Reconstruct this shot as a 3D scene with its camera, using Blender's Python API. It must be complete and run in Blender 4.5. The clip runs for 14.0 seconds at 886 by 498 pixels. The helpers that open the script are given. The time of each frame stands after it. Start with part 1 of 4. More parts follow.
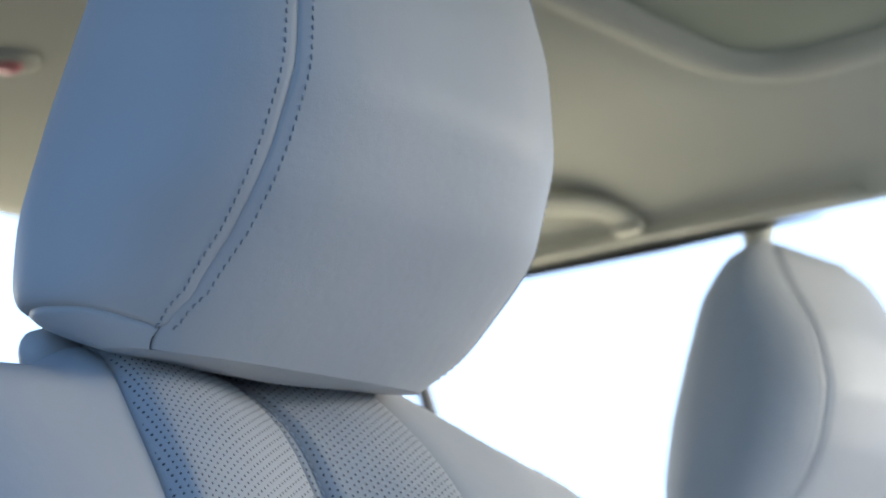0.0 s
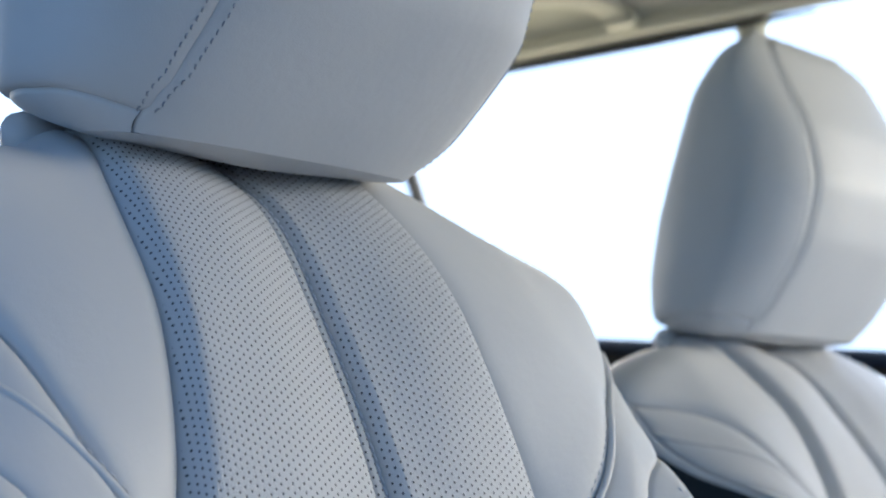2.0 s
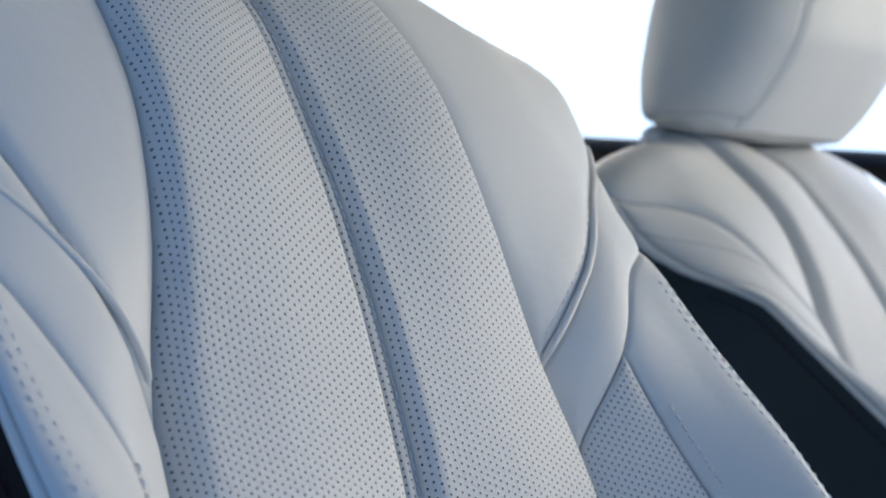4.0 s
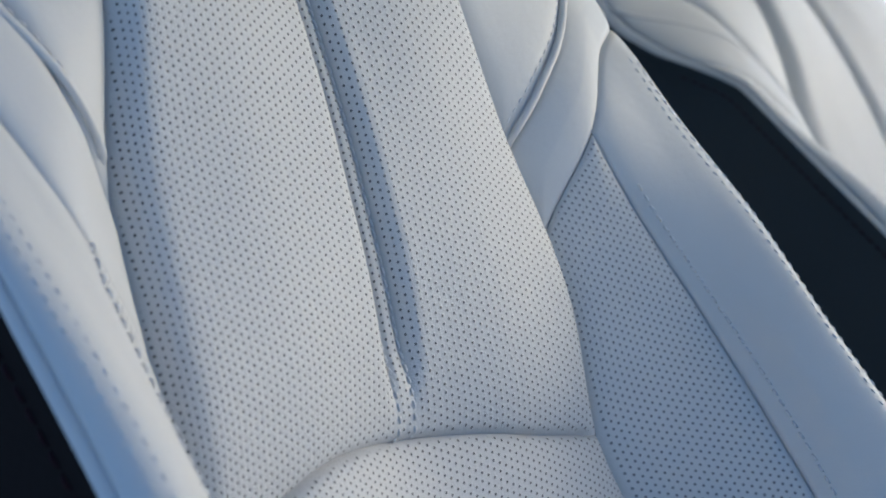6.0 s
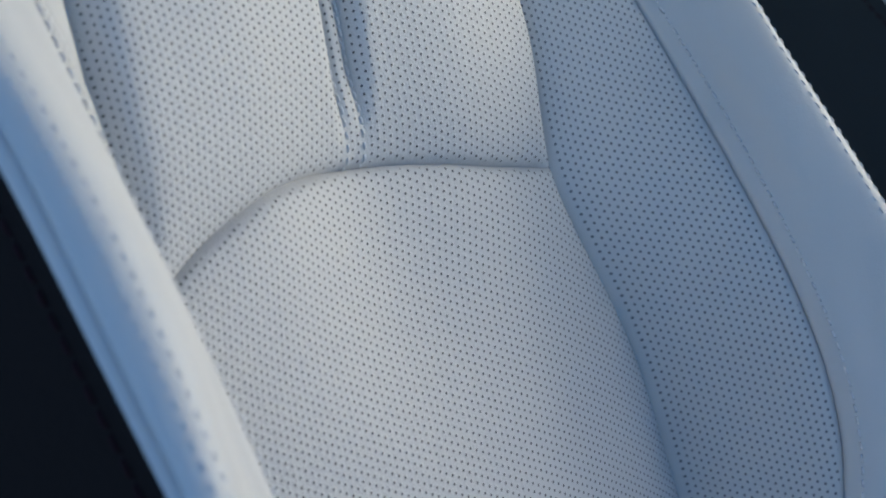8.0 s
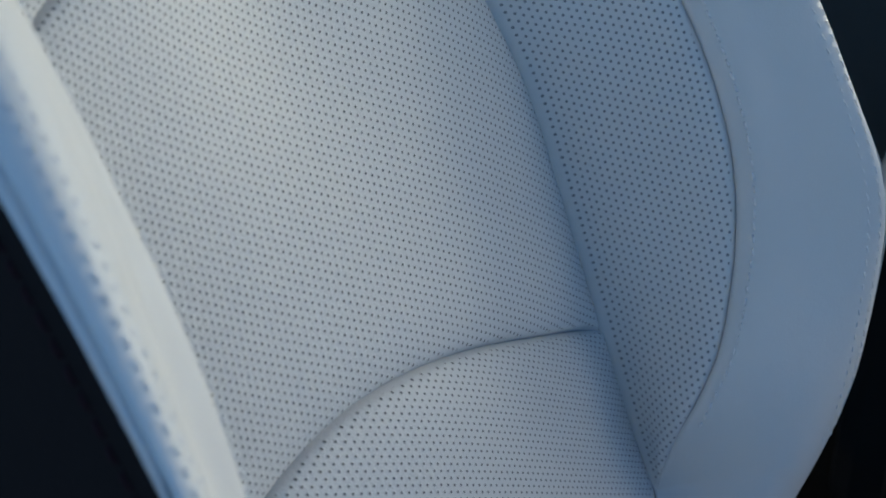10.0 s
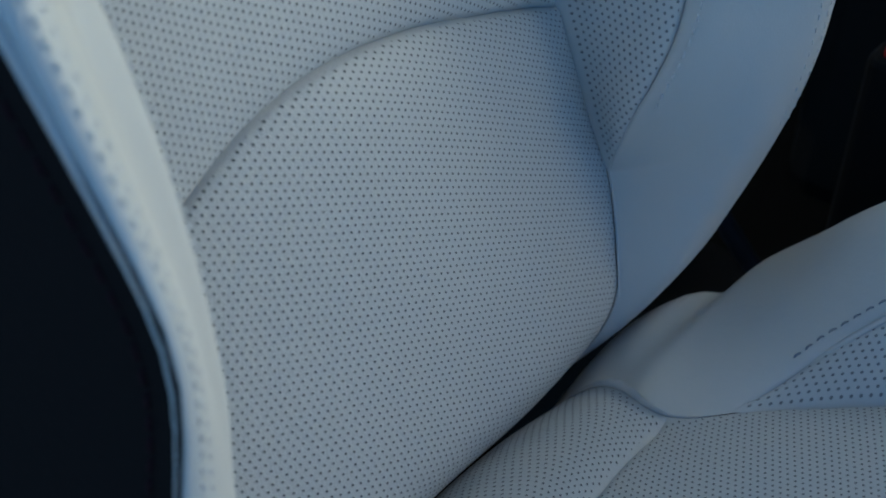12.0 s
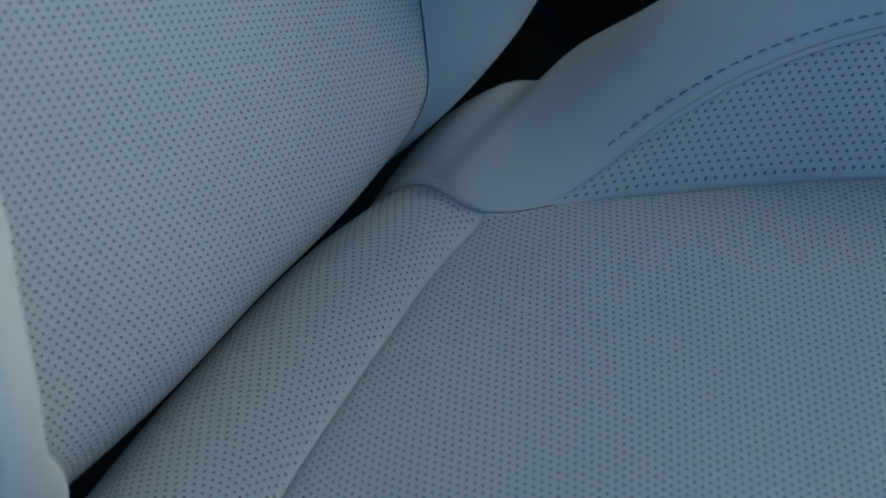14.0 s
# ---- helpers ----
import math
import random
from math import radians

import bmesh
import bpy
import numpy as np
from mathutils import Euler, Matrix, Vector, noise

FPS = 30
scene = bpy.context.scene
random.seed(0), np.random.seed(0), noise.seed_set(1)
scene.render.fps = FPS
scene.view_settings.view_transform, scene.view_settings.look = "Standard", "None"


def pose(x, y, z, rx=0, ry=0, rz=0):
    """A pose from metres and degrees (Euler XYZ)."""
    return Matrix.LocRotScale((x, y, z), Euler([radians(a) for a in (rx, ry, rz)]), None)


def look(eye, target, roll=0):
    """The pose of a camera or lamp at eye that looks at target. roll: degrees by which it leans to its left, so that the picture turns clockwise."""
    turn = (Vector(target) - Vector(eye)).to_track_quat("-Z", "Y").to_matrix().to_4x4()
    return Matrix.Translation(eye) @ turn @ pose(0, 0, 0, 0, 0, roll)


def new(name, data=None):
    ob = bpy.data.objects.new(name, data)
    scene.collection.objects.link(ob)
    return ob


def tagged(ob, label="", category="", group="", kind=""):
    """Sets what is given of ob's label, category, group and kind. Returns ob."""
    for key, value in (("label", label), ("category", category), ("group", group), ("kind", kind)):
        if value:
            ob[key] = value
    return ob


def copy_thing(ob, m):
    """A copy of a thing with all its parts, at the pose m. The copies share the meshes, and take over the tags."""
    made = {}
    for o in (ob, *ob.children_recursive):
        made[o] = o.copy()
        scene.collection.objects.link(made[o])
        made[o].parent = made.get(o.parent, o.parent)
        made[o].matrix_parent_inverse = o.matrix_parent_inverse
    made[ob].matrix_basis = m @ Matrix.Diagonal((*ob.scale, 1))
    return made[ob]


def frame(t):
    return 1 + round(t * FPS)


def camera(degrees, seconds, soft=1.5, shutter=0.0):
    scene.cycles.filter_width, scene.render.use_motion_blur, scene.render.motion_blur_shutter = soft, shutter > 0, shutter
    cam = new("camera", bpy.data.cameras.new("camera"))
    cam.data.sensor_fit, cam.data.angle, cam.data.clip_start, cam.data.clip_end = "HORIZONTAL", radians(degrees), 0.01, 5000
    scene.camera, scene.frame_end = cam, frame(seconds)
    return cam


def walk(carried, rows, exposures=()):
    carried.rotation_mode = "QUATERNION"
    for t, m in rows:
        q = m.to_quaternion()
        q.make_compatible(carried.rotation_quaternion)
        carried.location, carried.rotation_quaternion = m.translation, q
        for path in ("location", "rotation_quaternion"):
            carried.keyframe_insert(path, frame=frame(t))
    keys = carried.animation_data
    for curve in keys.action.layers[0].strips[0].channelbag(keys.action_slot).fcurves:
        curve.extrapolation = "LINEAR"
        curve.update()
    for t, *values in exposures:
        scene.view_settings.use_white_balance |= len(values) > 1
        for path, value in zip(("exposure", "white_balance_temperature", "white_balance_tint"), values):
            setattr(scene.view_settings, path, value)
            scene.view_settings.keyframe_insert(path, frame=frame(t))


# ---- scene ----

# ---------------------------------------------------------------- camera
cam = camera(30.26, 14.0, soft=1.9)
cam.data.dof.use_dof = True
cam.data.dof.focus_distance = 0.60
cam.data.dof.aperture_fstop = 13
PATH = [        # seconds, place, turn
    (0, 0.2500, -0.4400, 1.1800, 103.830, -0.037, 42.556),
    (0.5, 0.2496, -0.4387, 1.1795, 102.093, -0.187, 42.506),
    (1, 0.2492, -0.4373, 1.1789, 100.262, -0.306, 42.434),
    (1.5, 0.2487, -0.4357, 1.1782, 98.449, -0.466, 42.304),
    (2, 0.2483, -0.4339, 1.1775, 96.709, -0.596, 42.187),
    (2.5, 0.2478, -0.4319, 1.1768, 94.985, -0.864, 42.178),
    (3, 0.2473, -0.4298, 1.1760, 93.267, -1.034, 42.132),
    (3.2, 0.2471, -0.4289, 1.1757, 92.597, -1.154, 42.070),
    (5.3, 0.2449, -0.4178, 1.1719, 85.084, -0.643, 41.674),
    (5.5, 0.2446, -0.4166, 1.1715, 84.426, -0.707, 41.616),
    (6, 0.2440, -0.4135, 1.1704, 82.340, -0.947, 41.186),
    (6.5, 0.2434, -0.4102, 1.1693, 80.472, -1.149, 40.907),
    (7, 0.2428, -0.4067, 1.1682, 78.130, -1.378, 40.663),
    (7.5, 0.2422, -0.4030, 1.1670, 75.730, -1.686, 40.702),
    (8, 0.2415, -0.3992, 1.1658, 73.110, -2.098, 40.425),
    (8.2, 0.2412, -0.3976, 1.1653, 72.198, -2.248, 40.154),
    (10.3, 0.2382, -0.3795, 1.1595, 62.838, -2.077, 36.690),
    (10.5, 0.2379, -0.3776, 1.1589, 62.007, -2.013, 36.454),
    (11, 0.2372, -0.3728, 1.1574, 58.883, -2.834, 36.371),
    (11.5, 0.2364, -0.3677, 1.1559, 55.901, -2.874, 36.476),
    (11.6, 0.2362, -0.3667, 1.1556, 55.036, -2.885, 36.506),
    (12, 0.2356, -0.3626, 1.1543, 52.522, -3.293, 36.669),
    (12.5, 0.2348, -0.3572, 1.1526, 49.847, -3.998, 36.565),
    (13, 0.2340, -0.3517, 1.1509, 48.057, -4.325, 34.781),
    (13.5, 0.2331, -0.3460, 1.1492, 46.811, -4.944, 33.128),
    (14, 0.2322, -0.3402, 1.1474, 45.305, -4.957, 30.432),
]
EXPOSURES = [(0, 0.68, 4600, 6), (1.5, 0.74, 4640, 6), (3, 0.80, 4720, 6), (6, 0.87, 4830, 5), (8, 0.89, 4800, 3), (10.5, 0.78, 4720, -3), (11, 0.72, 4670, -4), (12, 0.62, 4540, -8), (13.5, 0.53, 4370, -13), (14, 0.55, 4350, -13)]
walk(cam, [(t, pose(x, y, z, rx, ry, rz)) for t, x, y, z, rx, ry, rz in PATH], EXPOSURES)

# ---------------------------------------------------------------- world and sun
SUN_ELEV, SUN_AZ = 58.0, 20.0      # degrees; azimuth from +Y towards -X
world = bpy.data.worlds.new("sky")
scene.world = world
world.use_nodes = True
wt = world.node_tree
sky = wt.nodes.new("ShaderNodeTexSky")
sky.sky_type = "NISHITA"
sky.sun_disc = False
sky.dust_density = 0.8
sky.sun_elevation = radians(SUN_ELEV)
sky.sun_rotation = radians(-SUN_AZ)
wt.nodes["Background"].inputs[1].default_value = 0.084
wt.links.new(sky.outputs[0], wt.nodes["Background"].inputs[0])
sun = new("sun", bpy.data.lights.new("sun", "SUN"))
sun.data.energy = 5.0
sun.data.angle = radians(0.6)
sun.data.color = (1.0, 0.95, 0.88)
sd = Vector((-math.sin(radians(SUN_AZ)) * math.cos(radians(SUN_ELEV)), math.cos(radians(SUN_AZ)) * math.cos(radians(SUN_ELEV)), math.sin(radians(SUN_ELEV))))
sun.matrix_basis = look(sd * 20, (0, 0, 0))
# warm lamps added for low sky light: far windows and windscreen's far half
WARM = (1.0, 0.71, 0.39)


def warm_lamp(name, width, height, energy, at, to):
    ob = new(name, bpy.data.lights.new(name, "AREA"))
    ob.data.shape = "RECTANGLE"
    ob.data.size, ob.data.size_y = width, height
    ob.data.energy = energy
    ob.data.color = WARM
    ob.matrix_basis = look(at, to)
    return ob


# stand-in for the low sky, hung outside well beyond the far window
warm_lamp("low_sky_light", 1.05, 0.80, 34.0, (1.08, 2.50, 1.88), (-0.15, 0.0, 1.10))
warm_lamp("rear_window_light", 0.75, 0.34, 3.2, (-0.95, 1.10, 1.46), (-0.95, 0.0, 1.50))
warm_lamp("windscreen_light", 0.5, 0.22, 2.2, (0.74, 0.80, 1.53), (-0.15, 0.0, 1.10))
# fill lamp added unseen at the rear, brightens the headliner
warm_lamp("rear_fill_light", 1.0, 0.26, 4.0, (-1.78, 0.35, 1.46), (-0.8, 0.35, 1.62))


# ---------------------------------------------------------------- materials
def mat(name, color, rough=0.5, metal=0.0):
    m = bpy.data.materials.new(name)
    m.use_nodes = True
    b = m.node_tree.nodes["Principled BSDF"]
    b.inputs["Base Color"].default_value = (*color, 1)
    b.inputs["Roughness"].default_value = rough
    b.inputs["Metallic"].default_value = metal
    return m, m.node_tree, b


def math_node(nt, op, a, b=None, c=None):
    n = nt.nodes.new("ShaderNodeMath")
    n.operation = op
    for i, v in enumerate((a, b, c)):
        if v is None:
            continue
        if isinstance(v, (int, float)):
            n.inputs[i].default_value = v
        else:
            nt.links.new(v, n.inputs[i])
    return n.outputs[0]


def leather(name, color, rough=0.5, holes=False, pitch=0.0029, column=0.0028, radius=0.00052, grain=1.0, bottom=0.09):
    """Fine-grained leather; with holes: rows of punched holes laid out on the panel's own lengths in metres."""
    m, nt, b = mat(name, color, rough)
    b.inputs["Specular IOR Level"].default_value = 0.32
    co = nt.nodes.new("ShaderNodeTexCoord")
    big = nt.nodes.new("ShaderNodeTexNoise")
    big.inputs["Scale"].default_value = 9.0
    big.inputs["Detail"].default_value = 3.0
    nt.links.new(co.outputs["Object"], big.inputs["Vector"])
    ramp = nt.nodes.new("ShaderNodeMixRGB")
    ramp.inputs[1].default_value = (*[c * 0.94 for c in color], 1)
    ramp.inputs[2].default_value = (*[min(1, c * 1.04) for c in color], 1)
    nt.links.new(big.outputs["Fac"], ramp.inputs[0])
    rr = math_node(nt, "MULTIPLY_ADD", big.outputs["Fac"], 0.16, rough - 0.08)
    nt.links.new(rr, b.inputs["Roughness"])
    cell = nt.nodes.new("ShaderNodeTexVoronoi")
    cell.feature = "DISTANCE_TO_EDGE"
    cell.inputs["Scale"].default_value = 950.0
    nt.links.new(co.outputs["Object"], cell.inputs["Vector"])
    fine = nt.nodes.new("ShaderNodeTexNoise")
    fine.inputs["Scale"].default_value = 320.0
    fine.inputs["Detail"].default_value = 4.0
    nt.links.new(co.outputs["Object"], fine.inputs["Vector"])
    height = math_node(nt, "MULTIPLY_ADD", math_node(nt, "MINIMUM", cell.outputs["Distance"], 0.25), 0.9, fine.outputs["Fac"])
    bump = nt.nodes.new("ShaderNodeBump")
    bump.inputs["Strength"].default_value = 0.5 * grain
    bump.inputs["Distance"].default_value = 0.0004
    nt.links.new(height, bump.inputs["Height"])
    # slow unevenness of the padding under the hide
    slow = nt.nodes.new("ShaderNodeTexNoise")
    slow.inputs["Scale"].default_value = 42.0
    slow.inputs["Detail"].default_value = 2.0
    nt.links.new(co.outputs["Object"], slow.inputs["Vector"])
    uneven = nt.nodes.new("ShaderNodeBump")
    uneven.inputs["Strength"].default_value = 0.5
    uneven.inputs["Distance"].default_value = 0.0012
    nt.links.new(slow.outputs["Fac"], uneven.inputs["Height"])
    nt.links.new(uneven.outputs["Normal"], bump.inputs["Normal"])
    color_out, normal_out = ramp.outputs[0], bump.outputs["Normal"]
    if holes:
        uv = nt.nodes.new("ShaderNodeUVMap")
        uv.uv_map = "UVMap"
        away = nt.nodes.new("ShaderNodeUVMap")
        away.uv_map = "Rim"
        away_x = nt.nodes.new("ShaderNodeSeparateXYZ")
        nt.links.new(away.outputs[0], away_x.inputs[0])
        clear = nt.nodes.new("ShaderNodeMapRange")
        clear.inputs["From Min"].default_value = 0.0013
        clear.inputs["From Max"].default_value = 0.0017
        nt.links.new(away_x.outputs[0], clear.inputs["Value"])
        sep = nt.nodes.new("ShaderNodeSeparateXYZ")
        nt.links.new(uv.outputs[0], sep.inputs[0])
        near = None
        for k in (0.0, 0.5):
            fx = math_node(nt, "SUBTRACT", math_node(nt, "FRACT", math_node(nt, "MULTIPLY_ADD", sep.outputs[0], 0.5 / column, k + 100)), 0.5)
            fy = math_node(nt, "SUBTRACT", math_node(nt, "FRACT", math_node(nt, "MULTIPLY_ADD", sep.outputs[1], 1.0 / pitch, k + 100)), 0.5)
            dx = math_node(nt, "MULTIPLY", fx, 2 * column)
            dy = math_node(nt, "MULTIPLY", fy, pitch)
            d = math_node(nt, "SQRT", math_node(nt, "ADD", math_node(nt, "MULTIPLY", dx, dx), math_node(nt, "MULTIPLY", dy, dy)))
            near = d if near is None else math_node(nt, "MINIMUM", near, d)
        hole = nt.nodes.new("ShaderNodeMapRange")
        hole.interpolation_type = "SMOOTHSTEP"
        hole.inputs["From Min"].default_value = radius * 1.15
        hole.inputs["From Max"].default_value = radius * 0.75
        nt.links.new(near, hole.inputs["Value"])
        mix = nt.nodes.new("ShaderNodeMixRGB")
        nt.links.new(math_node(nt, "MULTIPLY", hole.outputs[0], clear.outputs[0]), mix.inputs[0])
        nt.links.new(color_out, mix.inputs[1])
        mix.inputs[2].default_value = (bottom, bottom * 1.03, bottom * 1.1, 1)
        color_out = mix.outputs[0]
        dip = nt.nodes.new("ShaderNodeMapRange")
        dip.interpolation_type = "SMOOTHSTEP"
        dip.inputs["From Min"].default_value = radius * 0.6
        dip.inputs["From Max"].default_value = radius * 1.7
        nt.links.new(near, dip.inputs["Value"])
        b2 = nt.nodes.new("ShaderNodeBump")
        b2.inputs["Strength"].default_value = 0.28
        b2.inputs["Distance"].default_value = 0.0006
        nt.links.new(math_node(nt, "MULTIPLY", math_node(nt, "SUBTRACT", dip.outputs[0], 1.0), clear.outputs[0]), b2.inputs["Height"])
        nt.links.new(normal_out, b2.inputs["Normal"])
        normal_out = b2.outputs["Normal"]
    nt.links.new(color_out, b.inputs["Base Color"])
    nt.links.new(normal_out, b.inputs["Normal"])
    return m


def rough_fabric(name, color, rough=0.9, scale=900.0, strength=0.4):
    m, nt, b = mat(name, color, rough)
    b.inputs["Specular IOR Level"].default_value = 0.2
    co = nt.nodes.new("ShaderNodeTexCoord")
    n1 = nt.nodes.new("ShaderNodeTexNoise")
    n1.inputs["Scale"].default_value = scale
    n1.inputs["Detail"].default_value = 3
    n2 = nt.nodes.new("ShaderNodeTexNoise")
    n2.inputs["Scale"].default_value = 6.0
    for n in (n1, n2):
        nt.links.new(co.outputs["Object"], n.inputs["Vector"])
    fac = math_node(nt, "MULTIPLY_ADD", n1.outputs["Fac"], 0.5, math_node(nt, "MULTIPLY", n2.outputs["Fac"], 0.5))
    mix = nt.nodes.new("ShaderNodeMixRGB")
    mix.inputs[1].default_value = (*[c * 0.86 for c in color], 1)
    mix.inputs[2].default_value = (*[min(1, c * 1.12) for c in color], 1)
    nt.links.new(fac, mix.inputs[0])
    nt.links.new(mix.outputs[0], b.inputs["Base Color"])
    bump = nt.nodes.new("ShaderNodeBump")
    bump.inputs["Strength"].default_value = strength
    bump.inputs["Distance"].default_value = 0.0006
    nt.links.new(n1.outputs["Fac"], bump.inputs["Height"])
    nt.links.new(bump.outputs["Normal"], b.inputs["Normal"])
    return m


HIDE = (0.60, 0.60, 0.60)
M_LEATHER = leather("pearl_leather", HIDE, grain=0.55)
M_PERF = leather("pearl_leather_perforated", HIDE, holes=True, grain=1.5)
M_PERF_WIDE = leather("pearl_leather_wide_perforation", HIDE, holes=True, pitch=0.0032, column=0.0028, radius=0.00062, grain=1.2, bottom=0.2)
M_PAD = rough_fabric("grey_padding", (0.38, 0.38, 0.39), 0.9, 900, 0.4)
M_THREAD = rough_fabric("thread", (0.72, 0.72, 0.73), 0.7, 3000, 0.6)
M_BLACK = rough_fabric("black_trim", (0.011, 0.011, 0.012), 0.75, 500, 0.5)
M_TRIM = rough_fabric("black_side_trim", (0.0072, 0.0052, 0.0058), 0.8, 500, 0.5)
M_SLATE = rough_fabric("slate_trim", (0.042, 0.050, 0.056), 0.6, 500, 0.5)
M_GREY = rough_fabric("grey_metal_trim", (0.11, 0.11, 0.115), 0.35, 400, 0.2)
M_CARPET = rough_fabric("black_carpet", (0.003, 0.003, 0.0035), 0.95, 700, 1.0)
M_HEADLINER = rough_fabric("grey_headliner", (0.5, 0.5, 0.41), 0.95, 700, 0.5)
M_SHADE = rough_fabric("grey_green_sunshade", (0.34, 0.36, 0.27), 0.9, 500, 0.4)
M_NAVY = rough_fabric("navy_trim", (0.02, 0.03, 0.055), 0.5, 400, 0.3)
M_WEB = rough_fabric("dark_webbing", (0.022, 0.022, 0.032), 0.6, 900, 0.5)
M_RUBBER = rough_fabric("black_rubber", (0.02, 0.022, 0.026), 0.6, 600, 0.3)
M_CHROME = mat("chrome", (0.62, 0.62, 0.62), 0.25, 1.0)[0]
M_PAVING = rough_fabric("asphalt", (0.09, 0.09, 0.088), 0.9, 40, 0.6)
M_RED = mat("red_plastic", (0.55, 0.02, 0.02), 0.35)[0]
M_THREAD_GREY = rough_fabric("grey_thread", (0.34, 0.36, 0.41), 0.8, 3000, 0.6)
M_RED_LENS = rough_fabric("faded_red_lens", (0.62, 0.26, 0.24), 0.35, 300, 0.1)
M_RED_THREAD = rough_fabric("dark_red_thread", (0.022, 0.006, 0.012), 0.8, 3000, 0.5)


# ---------------------------------------------------------------- mesh helpers
def mesh_from(name, verts, faces, material, uvs=None, smooth=True, rim=None):
    me = bpy.data.meshes.new(name)
    me.from_pydata([tuple(map(float, v)) for v in verts], [], faces)
    if uvs is not None:
        layer = me.uv_layers.new(name="UVMap")
        idx = np.empty(len(me.loops), dtype=np.int32)
        me.loops.foreach_get("vertex_index", idx)
        layer.data.foreach_set("uv", np.asarray(uvs, dtype=np.float32)[idx].ravel())
        if rim is not None:
            second = me.uv_layers.new(name="Rim")
            second.data.foreach_set("uv", np.stack([rim, rim], -1).astype(np.float32)[idx].ravel())
    if smooth:
        me.polygons.foreach_set("use_smooth", [True] * len(me.polygons))
    me.materials.append(material)
    me.update()
    return me


def part(name, me, parent, label=""):
    ob = new(name, me)
    ob.parent = parent
    top = parent
    while top.parent:
        top = top.parent
    if parent.type == "EMPTY":
        ob.matrix_parent_inverse = Matrix.Translation(-Vector(parent.location))
    if label:
        ob["label"] = label
    return ob


def thing(name, at, label, category, group="", kind=""):
    e = new(name)
    e.location = at
    return tagged(e, label, category, group, kind)


def grid_faces(nu, nv, flip=False, base=0, wrap=False):
    f = []
    for i in range(nu - 1):
        for j in range(nv if wrap else nv - 1):
            k = (j + 1) % nv
            q = (base + i * nv + j, base + i * nv + k, base + (i + 1) * nv + k, base + (i + 1) * nv + j)
            f.append(q[::-1] if flip else q)
    return f


def box_bm(bm, x0, x1, y0, y1, z0, z1, bevel=0.0, seg=2):
    r = bmesh.ops.create_cube(bm, size=1.0)
    vs = r["verts"]
    bmesh.ops.scale(bm, verts=vs, vec=(x1 - x0, y1 - y0, z1 - z0))
    bmesh.ops.translate(bm, verts=vs, vec=((x0 + x1) / 2, (y0 + y1) / 2, (z0 + z1) / 2))
    if bevel:
        es = list({e for v in vs for e in v.link_edges})
        bmesh.ops.bevel(bm, geom=es, offset=bevel, segments=seg, profile=0.5, affect="EDGES")


def bm_mesh(name, bm, material, smooth=False):
    me = bpy.data.meshes.new(name)
    bm.to_mesh(me)
    bm.free()
    if smooth:
        me.polygons.foreach_set("use_smooth", [True] * len(me.polygons))
    me.materials.append(material)
    return me


def box_mesh(name, x0, x1, y0, y1, z0, z1, material, bevel=0.0, seg=2):
    bm = bmesh.new()
    box_bm(bm, x0, x1, y0, y1, z0, z1, bevel, seg)
    return bm_mesh(name, bm, material)


def tube_data(path, radius, sides=8, verts=None, faces=None):
    """A tube along a list of points, appended to verts and faces."""
    verts = [] if verts is None else verts
    faces = [] if faces is None else faces
    P = np.asarray(path, float)
    n = len(P)
    T = np.gradient(P, axis=0)
    T /= np.linalg.norm(T, axis=1)[:, None] + 1e-12
    ref = np.array([0.31, 0.72, 0.62])
    base = len(verts)
    for i in range(n):
        a = np.cross(T[i], ref)
        a /= np.linalg.norm(a)
        b = np.cross(T[i], a)
        r = radius[i] if np.ndim(radius) else radius
        for k in range(sides):
            w = 2 * math.pi * k / sides
            verts.append(P[i] + r * (a * math.cos(w) + b * math.sin(w)))
    faces += grid_faces(n, sides, base=base, wrap=True)
    faces.append(tuple(range(base + sides - 1, base - 1, -1)))
    faces.append(tuple(range(base + (n - 1) * sides, base + n * sides)))
    return verts, faces


def stitch_data(path, normals, length=0.0042, gap=0.0012, r=0.00042, lift=0.0003, slant=0.0, verts=None, faces=None):
    """Separate thread stitches along a line, each a small bent rod that dips into the hide at both ends."""
    verts = [] if verts is None else verts
    faces = [] if faces is None else faces
    P = np.asarray(path, float)
    N = np.asarray(normals, float)
    seg = np.linalg.norm(np.diff(P, axis=0), axis=1)
    s = np.concatenate([[0], np.cumsum(seg)])
    pos = 0.0
    while pos + length < s[-1]:
        pts = []
        for q, h in ((0.0, -0.9), (0.22, 0.7), (0.5, 1.0), (0.78, 0.7), (1.0, -0.9)):
            t = pos + q * length
            p = np.array([np.interp(t, s, P[:, i]) for i in range(3)])
            n = np.array([np.interp(t, s, N[:, i]) for i in range(3)])
            n /= np.linalg.norm(n) + 1e-12
            tg = np.array([np.interp(min(t + 0.001, s[-1]), s, P[:, i]) for i in range(3)]) - p
            side = np.cross(n, tg)
            side /= np.linalg.norm(side) + 1e-12
            pts.append(p + n * (lift + h * r) + side * slant * (q - 0.5))
        tube_data(pts, [r * 0.7, r, r, r, r * 0.7], 5, verts, faces)
        pos += length + gap
    return verts, faces


def thread_mesh(vf):
    return mesh_from("stitching", vf[0], vf[1], M_THREAD)


# ---------------------------------------------------------------- seat back surface
TILT = radians(27.5)
UP = np.array([-math.sin(TILT), 0, math.cos(TILT)])
OUT = np.array([math.cos(TILT), 0, math.sin(TILT)])
ORG = np.array([-0.135, 0.0, 1.026])
US = np.linspace(-0.42, 0.36, 391)


